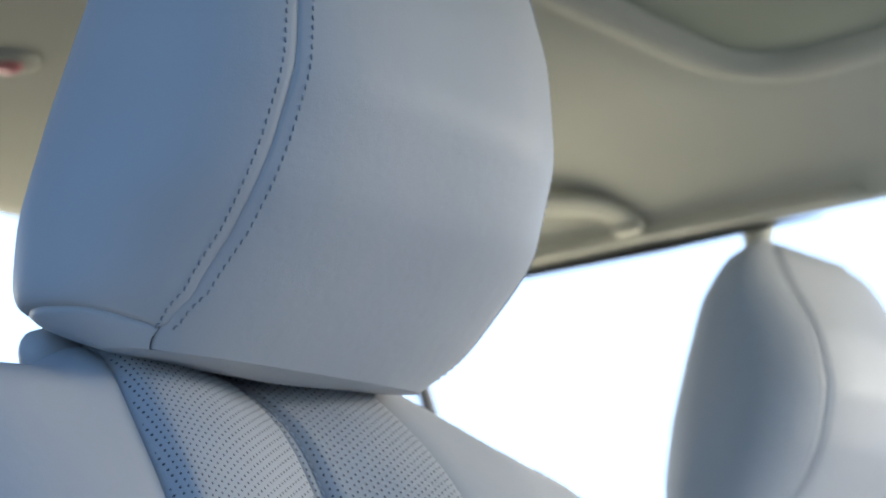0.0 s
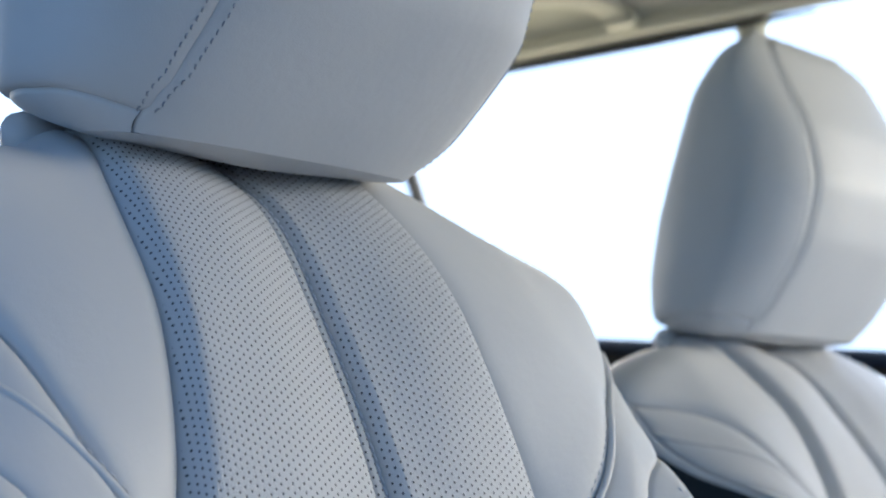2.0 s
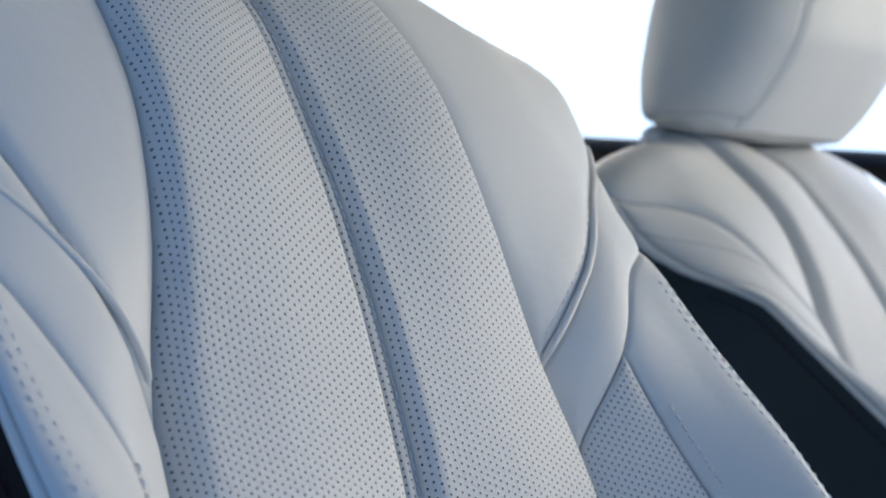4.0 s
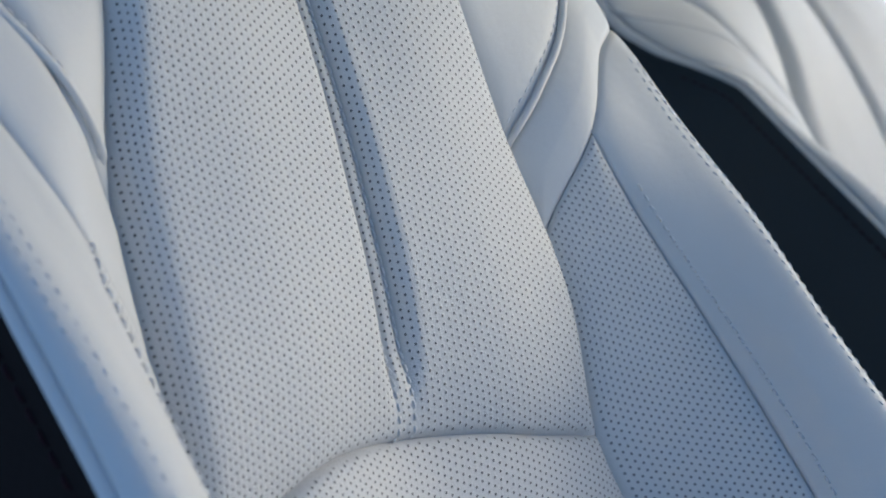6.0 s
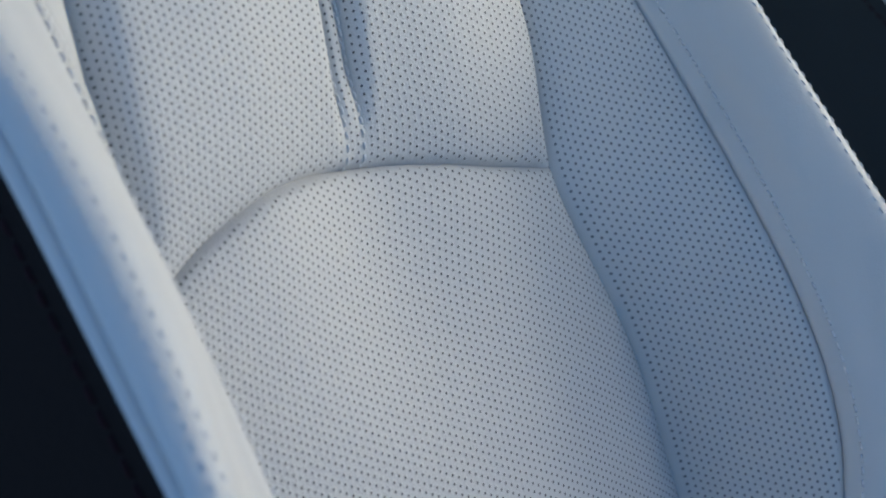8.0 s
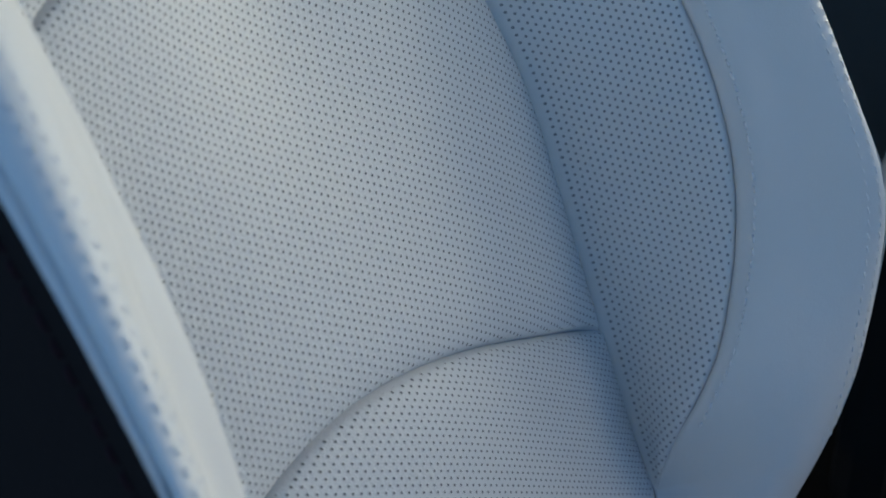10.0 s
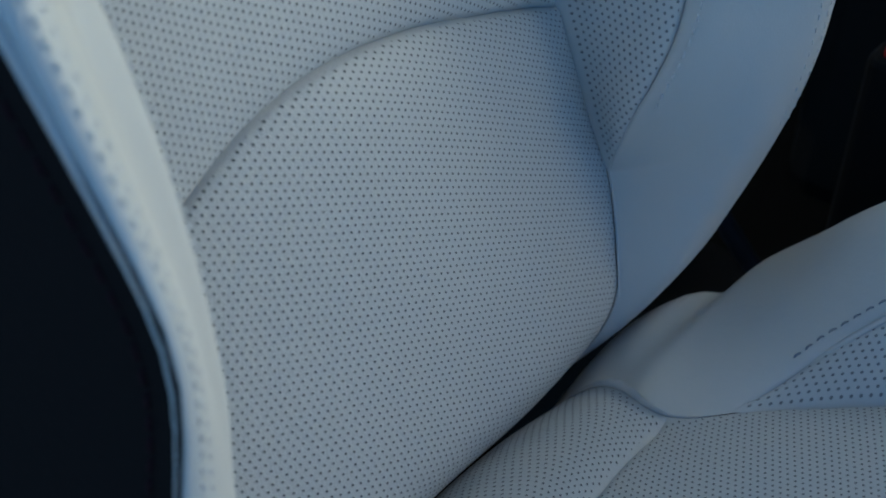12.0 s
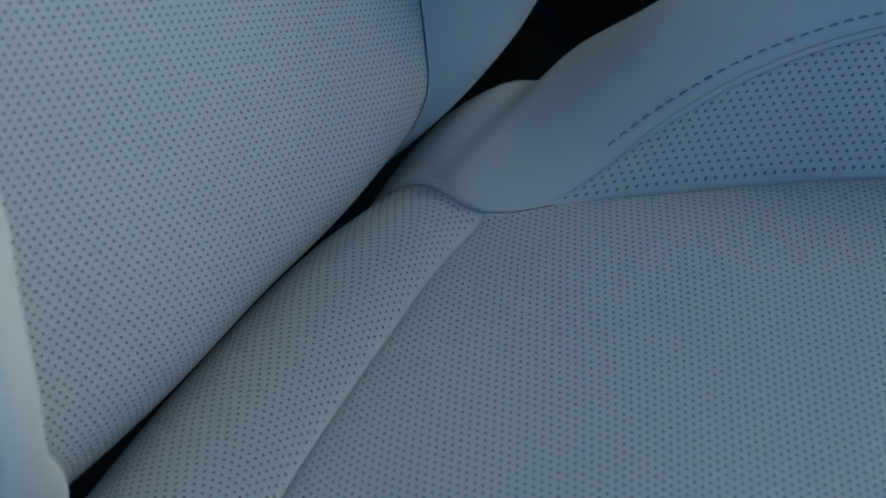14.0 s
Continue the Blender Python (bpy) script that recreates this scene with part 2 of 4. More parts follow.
def table(*pts):
    """A smooth curve through (u, value) pairs."""
    pts = sorted(pts)
    v = np.interp(US, [p[0] for p in pts], [p[1] for p in pts])
    k = np.exp(-0.5 * (np.arange(-24, 25) * 0.002 / 0.014) ** 2)
    k /= k.sum()
    return np.convolve(np.pad(v, 24, mode="edge"), k, mode="valid")


def table2(*pts):
    return table(*[(p[0], p[1]) for p in pts]), table(*[(p[0], p[2]) for p in pts])


MID = table((-0.42, -0.0214), (-0.36, -0.0121), (-0.3, -0.0014), (-0.19, 0.0107), (-0.1, 0.0115), (0, 0.0021), (0.05, 0.0140), (0.113, 0.0221), (0.161, 0.0254), (0.241, 0.0204), (0.291, -0.0159), (0.34, -0.0396))
EDGE_Y = table((-0.42, 0.0730), (-0.375, 0.0856), (-0.36, 0.0932), (-0.34, 0.1051), (-0.31, 0.1148), (-0.28, 0.1277), (-0.2, 0.1302), (-0.09, 0.1204), (-0.02, 0.1016), (0.03, 0.1072), (0.1, 0.1026), (0.15, 0.0906), (0.2, 0.0833), (0.24, 0.0783), (0.28, 0.0682), (0.34, 0.0565))
EDGE_Q = table((-0.42, -0.0141), (-0.2, -0.0086), (-0.09, 0.0052), (-0.02, 0.0112), (0.03, 0.0175), (0.1, 0.0191), (0.15, 0.0316), (0.2, 0.0364), (0.24, 0.0254), (0.28, 0.0078), (0.34, -0.0075))
SEAM = table2((-0.42, 0.1014, -0.0106), (-0.375, 0.1047, -0.0054), (-0.35, 0.1127, -0.0015), (-0.31, 0.1143, 0.0028), (-0.285, 0.1109, 0.0067), (-0.25, 0.1155, 0.0219), (-0.23, 0.1201, 0.0274), (-0.19, 0.1331, 0.0652), (-0.12, 0.1333, 0.0772), (-0.06, 0.1336, 0.0662), (0, 0.1344, 0.0546), (0.085, 0.1296, 0.0347), (0.14, 0.1314, 0.0289), (0.2, 0.1327, 0.0318), (0.25, 0.1283, 0.0250), (0.3, 0.1222, 0.0122), (0.34, 0.1176, 0.0070))
CREST = table2((-0.42, 0.0953, -0.0345), (-0.38, 0.0981, -0.0240), (-0.36, 0.1087, -0.0165), (-0.34, 0.1197, -0.0060), (-0.31, 0.1325, 0.0118), (-0.28, 0.1403, 0.0355), (-0.25, 0.1452, 0.0577), (-0.18, 0.1538, 0.0897), (-0.09, 0.1557, 0.0871), (-0.03, 0.1471, 0.0818), (0, 0.1499, 0.0715), (0.06, 0.1539, 0.0528), (0.1, 0.1514, 0.0437), (0.14, 0.1502, 0.0370), (0.2, 0.1605, 0.0285), (0.25, 0.1651, 0.0181), (0.3, 0.1647, 0.0055), (0.34, 0.1604, -0.0003))
RIM = table2((-0.42, 0.1289, -0.0751), (-0.385, 0.1288, -0.0524), (-0.37, 0.1353, -0.0423), (-0.35, 0.1481, -0.0282), (-0.332, 0.1574, -0.0114), (-0.29, 0.1712, 0.0343), (-0.25, 0.1783, 0.0678), (-0.18, 0.1750, 0.1066), (-0.09, 0.1787, 0.0974), (0, 0.1755, 0.0722), (0.06, 0.1785, 0.0581), (0.14, 0.1735, 0.0367), (0.2, 0.1905, 0.0167), (0.23, 0.2020, 0.0077), (0.26, 0.2080, 0.0008), (0.3, 0.2070, -0.0090), (0.34, 0.2013, -0.0156))


def calmer(curve):
    """The curve with its small waves taken out above the bolster's foot."""
    k = np.exp(-0.5 * (np.arange(-60, 61) * 0.002 / 0.034) ** 2)
    soft = np.convolve(np.pad(curve, 60, mode="reflect", reflect_type="odd"), k / k.sum(), mode="valid")
    w = np.clip((US + 0.27) / 0.07, 0, 1)
    return curve + (soft - curve) * w


SEAM, CREST = ((calmer(y), calmer(q)) for y, q in (SEAM, CREST))
# the shoulders fall away outwards
FALL = np.clip((US - 0.06) / 0.05, 0, 1) * np.clip((0.26 - US) / 0.05, 0, 1)
SEAM = (SEAM[0] - 0.005 * FALL, SEAM[1] + 0.005 * FALL)
FALL = FALL * np.clip((US - 0.13) / 0.05, 0, 1)
RIM = (RIM[0] + 0.007 * FALL, RIM[1] - 0.009 * FALL)
# the inset narrows to a point at its lower end
_k = np.clip((US + 0.272) / 0.055, 0, 1)
_k = 1 - (1 - _k) ** 2
SEAM = (EDGE_Y + 0.0015 + (SEAM[0] - EDGE_Y - 0.0015) * _k, EDGE_Q + (SEAM[1] - EDGE_Q) * _k)
SIDE = (RIM[0] + 0.003, RIM[1] - 0.026)
BACK = (np.maximum(RIM[0], 0.19) + 0.012, np.full_like(US, -0.085))
KNOT_V = np.array([0.0, 0.5, 1.0, 2.0, 3.0, 4.0, 5.0, 6.0])
# the bolster on the console's side leans in more towards the sitter: shifts of its seam and crest
LEAN = np.clip((US + 0.24) / 0.06, 0, 1) * np.clip((0.07 - US) / 0.06, 0, 1)
# and its upper panel is a little narrower, its shoulder broader
NARROW = table((-0.42, 0.0), (-0.11, 0.0), (-0.03, 0.006), (0.06, 0.0065), (0.11, 0.0115), (0.19, 0.0095), (0.22, 0.0055), (0.25, 0.0045), (0.34, 0.003))
BROAD = table((-0.42, 0.0), (0.10, 0.0), (0.15, 0.003), (0.2, 0.008), (0.25, 0.010), (0.34, 0.010))
PILLOW = table((-0.40, 0.003), (-0.02, 0.003), (0.02, 0.003), (0.1, 0.003), (0.25, 0.003), (0.3, 0.002))
PUFF = table((-0.40, 0.0), (-0.035, 0.0), (0.02, 0.007), (0.06, 0.0086), (0.12, 0.0078), (0.19, 0.0065), (0.25, 0.004), (0.3, 0.002), (0.36, 0.001))
RIDGE = table((-0.42, 0.0), (-0.28, 0.0), (-0.18, 0.6), (-0.1, 1.0), (0.04, 1.0), (0.09, 0.0))
VALLEY = table((-0.40, 0.0), (-0.005, 0.0), (0.03, 0.0080), (0.06, 0.0088), (0.12, 0.0078), (0.19, 0.0065), (0.25, 0.004), (0.3, 0.002), (0.36, 0.001))
KNOT_Y = np.stack([0 * EDGE_Y, 0.52 * EDGE_Y, EDGE_Y, SEAM[0], CREST[0], RIM[0], SIDE[0], BACK[0]])
KNOT_Q = np.stack([MID, 0.5 * (MID + EDGE_Q) + PILLOW, EDGE_Q, SEAM[1], CREST[1], RIM[1], SIDE[1], BACK[1]])


def catmull(p0, p1, p2, p3, t):
    return 0.5 * (2 * p1 + (p2 - p0) * t + (2 * p0 - 5 * p1 + 4 * p2 - p3) * t * t + (3 * p1 - p0 - 3 * p2 + p3) * t ** 3)


def back_points(u, v):
    """World points of the seat back's skin; u runs up the back in metres, v from the middle (0) over the panel's edge (1),
    the inset's seam (2), the bolster's crest (3) and its stitched rim (4) to the side (5) and the rear (6); v < 0 is the mirror side."""
    u, v = np.broadcast_arrays(np.asarray(u, float), np.asarray(v, float))
    sgn, a = np.where(v < 0, -1.0, 1.0), np.abs(v)
    roll = np.maximum(0, u - 0.265)
    r = 0.035
    ur = np.where(u > 0.265, 0.265 + r * np.sin(np.minimum(roll / r, 2.6)), u)
    drop = np.where(u > 0.265, -r * (1 - np.cos(np.minimum(roll / r, 2.6))), 0.0)
    drop = drop - 22 * np.maximum(0, -0.312 - u) ** 2
    ky = np.stack([np.interp(u, US, k) for k in KNOT_Y])
    kq = np.stack([np.interp(u, US, k) for k in KNOT_Q])
    inward = np.where(v > 0, np.interp(u, US, NARROW), 0.0)
    ky[1] -= 0.52 * inward
    ky[2] -= inward
    for i in (5, 6, 7):
        ky[i] += np.where(v > 0, np.interp(u, US, BROAD), 0.0)
    shift = np.where(v > 0, np.interp(u, US, LEAN), 0.0)
    for i, dy, dq in ((3, 0.0120, -0.0070), (4, 0.0055, -0.0033)):
        ky[i] += dy * shift
        kq[i] += dq * shift
    seg = np.clip(np.searchsorted(KNOT_V, a, side="right") - 1, 0, len(KNOT_V) - 2)
    t = (a - KNOT_V[seg]) / (KNOT_V[seg + 1] - KNOT_V[seg])

    def take(k, i):
        return np.take_along_axis(k, i[None], 0)[0]
    i1, i2 = seg, seg + 1
    # the spline breaks at the panel's edge (knot 2), so that the valley there stays sharp
    i0 = np.where(seg == 2, 2, np.maximum(seg - 1, 0))
    i3 = np.where(seg == 1, 2, np.minimum(seg + 2, len(KNOT_V) - 1))
    y1, y2, y3, q1, q2, q3 = take(ky, i1), take(ky, i2), take(ky, i3), take(kq, i1), take(kq, i2), take(kq, i3)
    # where the inset runs out to nothing its end must not overshoot
    near = np.where(seg == 2, np.minimum(1, np.hypot(y2 - y1, q2 - q1) / (np.hypot(y3 - y2, q3 - q2) + 1e-9)), 1)
    y3, q3 = y2 + (y3 - y2) * near, q2 + (q3 - q2) * near
    y = catmull(np.where(seg == 0, -ky[1], take(ky, i0)), y1, y2, y3, t)
    q = catmull(np.where(seg == 0, kq[1], take(kq, i0)), q1, q2, q3, t)
    q = q + np.where(a < 1, (np.interp(u, US, PUFF) - np.interp(u, US, VALLEY) * np.clip((u - 0.001) / 0.030, 0, 1) * np.exp(-(np.maximum(0, a - 0.028) / 0.040) ** 2)) * (1 - np.exp(-((1 - a) / 0.09) ** 2)), 0)
    # the strip stands up as a rib in the bottom of the valley
    q = q + 0.30 * np.interp(u, US, VALLEY) * np.clip((u - 0.001) / 0.030, 0, 1) * np.exp(-((v - 0.004) / 0.031) ** 4)
    q = q + np.interp(u, US, RIDGE) * 0.006 * np.exp(-((a - 3.5) / 0.45) ** 2)
    k = np.clip(np.where(v < 0, (y - 0.07) / 0.06, (y - 0.06) / 0.085), 0, 1)
    top = 0.330 - np.where(v < 0, 0.018 * np.exp(-((y - 0.088) / 0.026) ** 2), 0) - np.where(v < 0, 0.032, 0.041) * k * k * (3 - 2 * k) - np.where(v < 0, 2.5, 0.6) * np.maximum(0, y - 0.1) ** 2
    ur = np.where(ur > 0.12, 0.12 + (ur - 0.12) * (top - 0.12) / 0.18, ur)
    y = y * sgn
    return ORG + ur[..., None] * UP + (q + drop)[..., None] * OUT + y[..., None] * np.array([0, 1.0, 0])


def spaced(n, tight=0.65):
    """n values from 0 to 1, closer together near both ends."""
    x = np.linspace(0, 1, n)
    return (1 - tight) * x + tight * (0.5 - 0.5 * np.cos(math.pi * x))


def skin(fn, A, B, lo, hi, depth, width, crease=None, facing=None):
    """A padded panel on the surface fn(a, b), a from lo(b) to hi(b), with its four edges (lo, hi, first b, last b) drawn down into the seams.
    A depth may be a function of a, or ("b", a function of b). crease: the direction in which an edge sinks where two panels meet at an angle; facing: a way to outside."""
    bb = B[None, :] + 0 * A[:, None]
    lo_b = np.array([lo(x) for x in B])
    hi_b = np.array([hi(x) for x in B])
    aa = lo_b[None, :] + A[:, None] * (hi_b - lo_b)[None, :]
    P = fn(aa, bb)
    e = 1e-3
    nrm = np.cross(fn(aa + e, bb) - fn(aa - e, bb), fn(aa, bb + e) - fn(aa, bb - e))
    nrm /= np.linalg.norm(nrm, axis=-1)[..., None] + 1e-12
    mid = (len(A) // 2, len(B) // 2)
    out = facing(P[mid]) if callable(facing) else facing
    flip = float(nrm[mid] @ out) < 0
    if flip:
        nrm = -nrm
    sa = np.concatenate([np.zeros((1, len(B))), np.cumsum(np.linalg.norm(np.diff(P, axis=0), axis=-1), axis=0)])
    sb = np.concatenate([np.zeros((len(A), 1)), np.cumsum(np.linalg.norm(np.diff(P, axis=1), axis=-1), axis=1)], axis=1)
    d = [sa, sa[-1:] - sa, sb, sb[:, -1:] - sb]
    move, most = np.zeros_like(P), np.zeros(P.shape[:2])
    for k in range(4):
        dep = depth[k][1](bb) if isinstance(depth[k], tuple) else depth[k](aa) if callable(depth[k]) else depth[k]
        way = nrm
        if crease is not None and crease[k] is not None:
            w = np.exp(-d[k] / 0.004)[..., None]
            way = nrm * (1 - w) + np.asarray(crease[k]) * w
        sink = dep * (0.5 * np.exp(-d[k] / (0.16 * width[k])) + 0.5 * np.exp(-(d[k] / (1.5 * width[k])) ** 1.2))
        move = move - way * sink[..., None]
        most = np.maximum(most, sink)
    move = move * np.minimum(1, most / (np.linalg.norm(move, axis=-1) + 1e-9))[..., None]
    return P + move, nrm, np.minimum(np.minimum(d[0], d[1]), np.minimum(d[2], d[3])), sb, aa, flip


def inner_shell(fn, A, B, facing, depth):
    """The surface fn set back along its own normals."""
    a, b = A[:, None] + 0 * B[None, :], B[None, :] + 0 * A[:, None]
    n = np.cross(fn(a + 1e-3, b) - fn(a - 1e-3, b), fn(a, b + 1e-3) - fn(a, b - 1e-3))
    n /= np.linalg.norm(n, axis=-1)[..., None] + 1e-12
    n *= np.sign(np.sum(n[len(A) // 2, len(B) // 2] * facing))
    return fn(a, b) - n * depth


def back_panel(name, parent, v0, v1, lo, hi, nu, nv, material, depth=(0.004,) * 4, width=(0.006,) * 4, label="", tight=0.65):
    A, B = (spaced(nu, tight) if isinstance(nu, int) else nu), v0 + (v1 - v0) * spaced(nv, tight)
    nu = len(A)
    side = np.sign(v0 + v1) if abs(v0 + v1) / 2 > 3.9 else 0
    crease = (None, None, OUT if abs(abs(v0) - 1) < 1e-6 else None, OUT if abs(abs(v1) - 1) < 1e-6 else None)
    P, nrm, rim, sb, aa, flip = skin(back_points, A, B, lo, hi, depth, width, crease, OUT * 0.3 + np.array([0, 1.0 * side, 0]) if side else OUT)
    uv = np.stack([sb + 7.0, aa + 3.0], -1).reshape(-1, 2)
    return part(name, mesh_from(name, P.reshape(-1, 3), grid_faces(nu, nv, flip), material, uv, rim=rim.ravel()), parent, label)


BOTTOM = -0.358


def seam1(v):
    return (((0.00469 * v + 0.01519) * v + -0.02932) * v + -0.00743) * v + -0.00063


def seam2(v):
    return ((0.02406 * v + -0.04777) * v + -0.00850) * v + -0.16890


def soft_line(vs, us):
    v = np.linspace(0.6, 4.6, 401)
    u = np.interp(v, vs, us)
    k = np.exp(-0.5 * (np.arange(-40, 41) * 0.01 / 0.16) ** 2)
    u = np.convolve(np.pad(u, 40, mode="reflect", reflect_type="odd"), k / k.sum(), mode="valid")
    return lambda x: float(np.interp(abs(x), v, u))


HI_FAR = soft_line([0.6, 1.0, 1.45, 1.73, 1.92, 2.4, 2.62, 3.1, 3.55, 4, 4.6], [0.082, 0.097, 0.11, 0.124, 0.132, 0.151, 0.159, 0.177, 0.198, 0.228, 0.27])
HI_NEAR = soft_line([0.6, 1, 1.27, 1.7, 1.9, 2.05, 2.25, 2.5, 2.66, 3.3, 4, 4.6], [0.06, 0.086, 0.1, 0.117, 0.135, 0.147, 0.16, 0.18, 0.196, 0.235, 0.262, 0.295])
LO_FAR = soft_line([0.6, 1.0, 1.39, 1.83, 2.64, 3.29, 4, 4.6], [0.045, 0.061, 0.075, 0.092, 0.121, 0.142, 0.154, 0.168])
LO_NEAR = soft_line([0.6, 1, 1.8, 2.41, 2.73, 2.95, 3.17, 3.31, 4, 4.6], [0.02, 0.03, 0.064, 0.083, 0.099, 0.114, 0.13, 0.141, 0.164, 0.18])


def wing_hi(v):
    """The curved, stitched seam below the shoulder panel."""
    return HI_FAR(v) if v > 0 else HI_NEAR(v)


def wing_lo(v):
    return LO_FAR(v) if v > 0 else LO_NEAR(v)


def line_on_back(us, vs, lift=0.0):
    us, vs = np.asarray(us, float), np.asarray(vs, float)
    P = back_points(us, vs)
    da = back_points(us + 1e-3, vs) - back_points(us - 1e-3, vs)
    db = back_points(us, vs + 1e-3) - back_points(us, vs - 1e-3)
    n = np.cross(da, db)
    n /= np.linalg.norm(n, axis=1)[:, None] + 1e-12
    n *= np.where((n @ OUT) < 0, -1, 1)[:, None]
    return P + n * lift, n


STRIP = {-1: -0.037, 1: 0.045}      # edges of the narrow strip between the upper panels


def build_seat():
    seat = thing("car_seat", (0, 0, 0.45), "pearl grey leather front car seat with perforated middle panels", "car seat", "front seats")
    # middle panels
    cross = ("b", lambda v: 0.0085 - 0.0045 * np.clip((np.abs(v) - 0.85) / 0.15, 0, 1))
    for s in (-1, 1):
        back_panel("upper_panel", seat, STRIP[s], s * 1.0, seam1, lambda v: 0.345, 80, 40, M_PERF, (cross, 0, 0.0010, 0.006), (0.0065, 0.01, 0.002, 0.0035), "perforated pearl grey leather")
    back_panel("middle_strip", seat, STRIP[-1], STRIP[1], seam1, lambda v: 0.345, 90, 26, M_PERF, (cross, 0, 0.0011, 0.0011), (0.0065, 0.01, 0.0018, 0.0018), "narrow raised strip with one row of holes")
    back_panel("lumbar_panel", seat, -1, 1, seam2, seam1, 70, 70, M_PERF, (cross, cross, 0.005, 0.005), (0.0065, 0.0065, 0.006, 0.006), "perforated pearl grey leather")
    thin = lambda u: 0.0007 + 0.0036 * np.clip((u + 0.268) / 0.02, 0, 1)
    back_panel("lower_panel", seat, -1, 1, lambda v: BOTTOM, seam2, 70, 70, M_PERF, (0, cross, thin, thin), (0.01, 0.0065, 0.004, 0.004), "perforated pearl grey leather")
    for s in (-1, 1):
        fade = lambda u: 0.0042 * np.clip((u + 0.266) / 0.012, 0, 1)
        back_panel("shoulder_panel", seat, s, s * 4.0, wing_hi, lambda v: 0.345, 60, 70, M_LEATHER, (0.0065, 0, 0.006, 0.003), (0.005, 0.01, 0.0035, 0.005))
        back_panel("shoulder_band", seat, s, s * 4.0, wing_lo, wing_hi, 34, 70, M_LEATHER, (0.004, 0.0065, 0.004, 0.003), (0.006, 0.006, 0.006, 0.005))
        sharp = lambda u: 0.0044 * np.clip((u + 0.2715) / 0.02, 0, 1)
        back_panel("bolster_inset", seat, s, s * 2.0, lambda v: -0.2715, wing_lo, 90, 34, M_PERF_WIDE, (0.0, 0.003, sharp, sharp), (0.006, 0.005, 0.005, 0.0035), "perforated pearl grey leather")
        # the bolster shares its lower samples with its foot, so that the two close up without a seam
        cutoff = (-0.2715 - BOTTOM) / (wing_lo(s * 2.0) - BOTTOM)
        rows = np.concatenate([cutoff * spaced(30), cutoff + (1 - cutoff) * spaced(90)[1:]])
        back_panel("bolster", seat, s * 2.0, s * 4.0, lambda v: BOTTOM, wing_lo, rows, 54, M_LEATHER, (0.0, 0.004, fade, 0.003), (0.006, 0.006, 0.0035, 0.004))
        back_panel("bolster_foot", seat, s, s * 2.0, lambda v: BOTTOM, lambda v: -0.2715, 30, 10, M_LEATHER, (0.0, 0.0, 0.0, 0.0), (0.006, 0.004, 0.004, 0.004))
        back_panel("side_strip", seat, s * 4.0, s * 4.35, lambda v: BOTTOM, lambda v: 0.345, 80, 6, M_LEATHER, (0.0, 0.0, 0.003, 0.0), (0.004,) * 4)
        back_panel("side_trim", seat, s * 4.35, s * 6.0, lambda v: BOTTOM, lambda v: 0.345, 60, 16, M_TRIM, (0.0, 0.0, 0.003, 0.0), (0.006,) * 4, "black side trim")
    # padding that closes the seams from behind
    gu, gv = np.linspace(BOTTOM, 0.345, 140), np.linspace(-3.7, 3.7, 149)
    G = inner_shell(back_points, gu, gv, OUT, 0.0095)
    part("padding", mesh_from("padding", G.reshape(-1, 3), grid_faces(len(gu), len(gv), True), M_PAD), seat)
    # rear cover
    bu = np.linspace(BOTTOM, 0.345, 40)
    L, R = back_points(bu, np.full(40, -6.0)), back_points(bu, np.full(40, 6.0))
    verts = np.concatenate([np.stack([L * (1 - k) + R * k - OUT * 0.02 * math.sin(math.pi * k) for k in np.linspace(0, 1, 9)], 1).reshape(-1, 3)])
    part("rear_cover", mesh_from("rear_cover", verts, grid_faces(40, 9), M_BLACK), seat, "black rear cover")
    # stitching
    u = np.linspace(-0.001, 0.30, 120)
    for s in (-1, 1):
        p, n = line_on_back(u, np.full(120, STRIP[s] - s * 0.005), -0.0003)
        d = np.maximum(0, u - seam1(STRIP[s]))
        p = p - n * (0.0085 * (0.5 * np.exp(-d / 0.00104) + 0.5 * np.exp(-(d / 0.00975) ** 1.2)))[:, None]
        part("stitching", thread_mesh(stitch_data(p, n, 0.0030, 0.0014, 0.00055, 0.0002, 0.0005)), seat)
        # rim stitching, in two rows
        u2 = np.linspace(-0.27, 0.13, 200)
        vf = None
        for dv, low in ((3.52, 0.0), (3.68, 0.0)):
            p, n = line_on_back(u2, np.full(200, s * dv), low)
            vf = stitch_data(p, n, 0.0030, 0.0022, 0.00028, -0.0002, 0.0006, *(vf or (None, None)))
        part("stitching", thread_mesh(vf), seat)
        # inset seam stitching
        u3 = np.linspace(-0.245, 0.075, 160)
        p, n = line_on_back(u3, np.full(160, s * 2.2), 0.0)
        part("stitching", thread_mesh(stitch_data(p, n, 0.0030, 0.0019, 0.00055, -0.0001, 0.0003)), seat)
        # shoulder seam: piping and stitching
        vv = np.linspace(1.02, 4.0, 120)
        uu = np.array([wing_hi(x) for x in vv])
        p, n = line_on_back(uu + 0.0016, s * vv, -0.0010)
        p = p - n * (0.004 * np.clip((1.25 - vv) / 0.25, 0, 1))[:, None]
        part("piping", mesh_from("piping", *tube_data(p, 0.0017, 10), M_LEATHER), seat)
        p, n = line_on_back(uu + 0.0075, s * vv, -0.0009)
        part("stitching", thread_mesh(stitch_data(p, n, 0.0034, 0.0020, 0.00034, -0.0004, 0.0)), seat)
    u4 = np.linspace(-0.30, 0.16, 200)
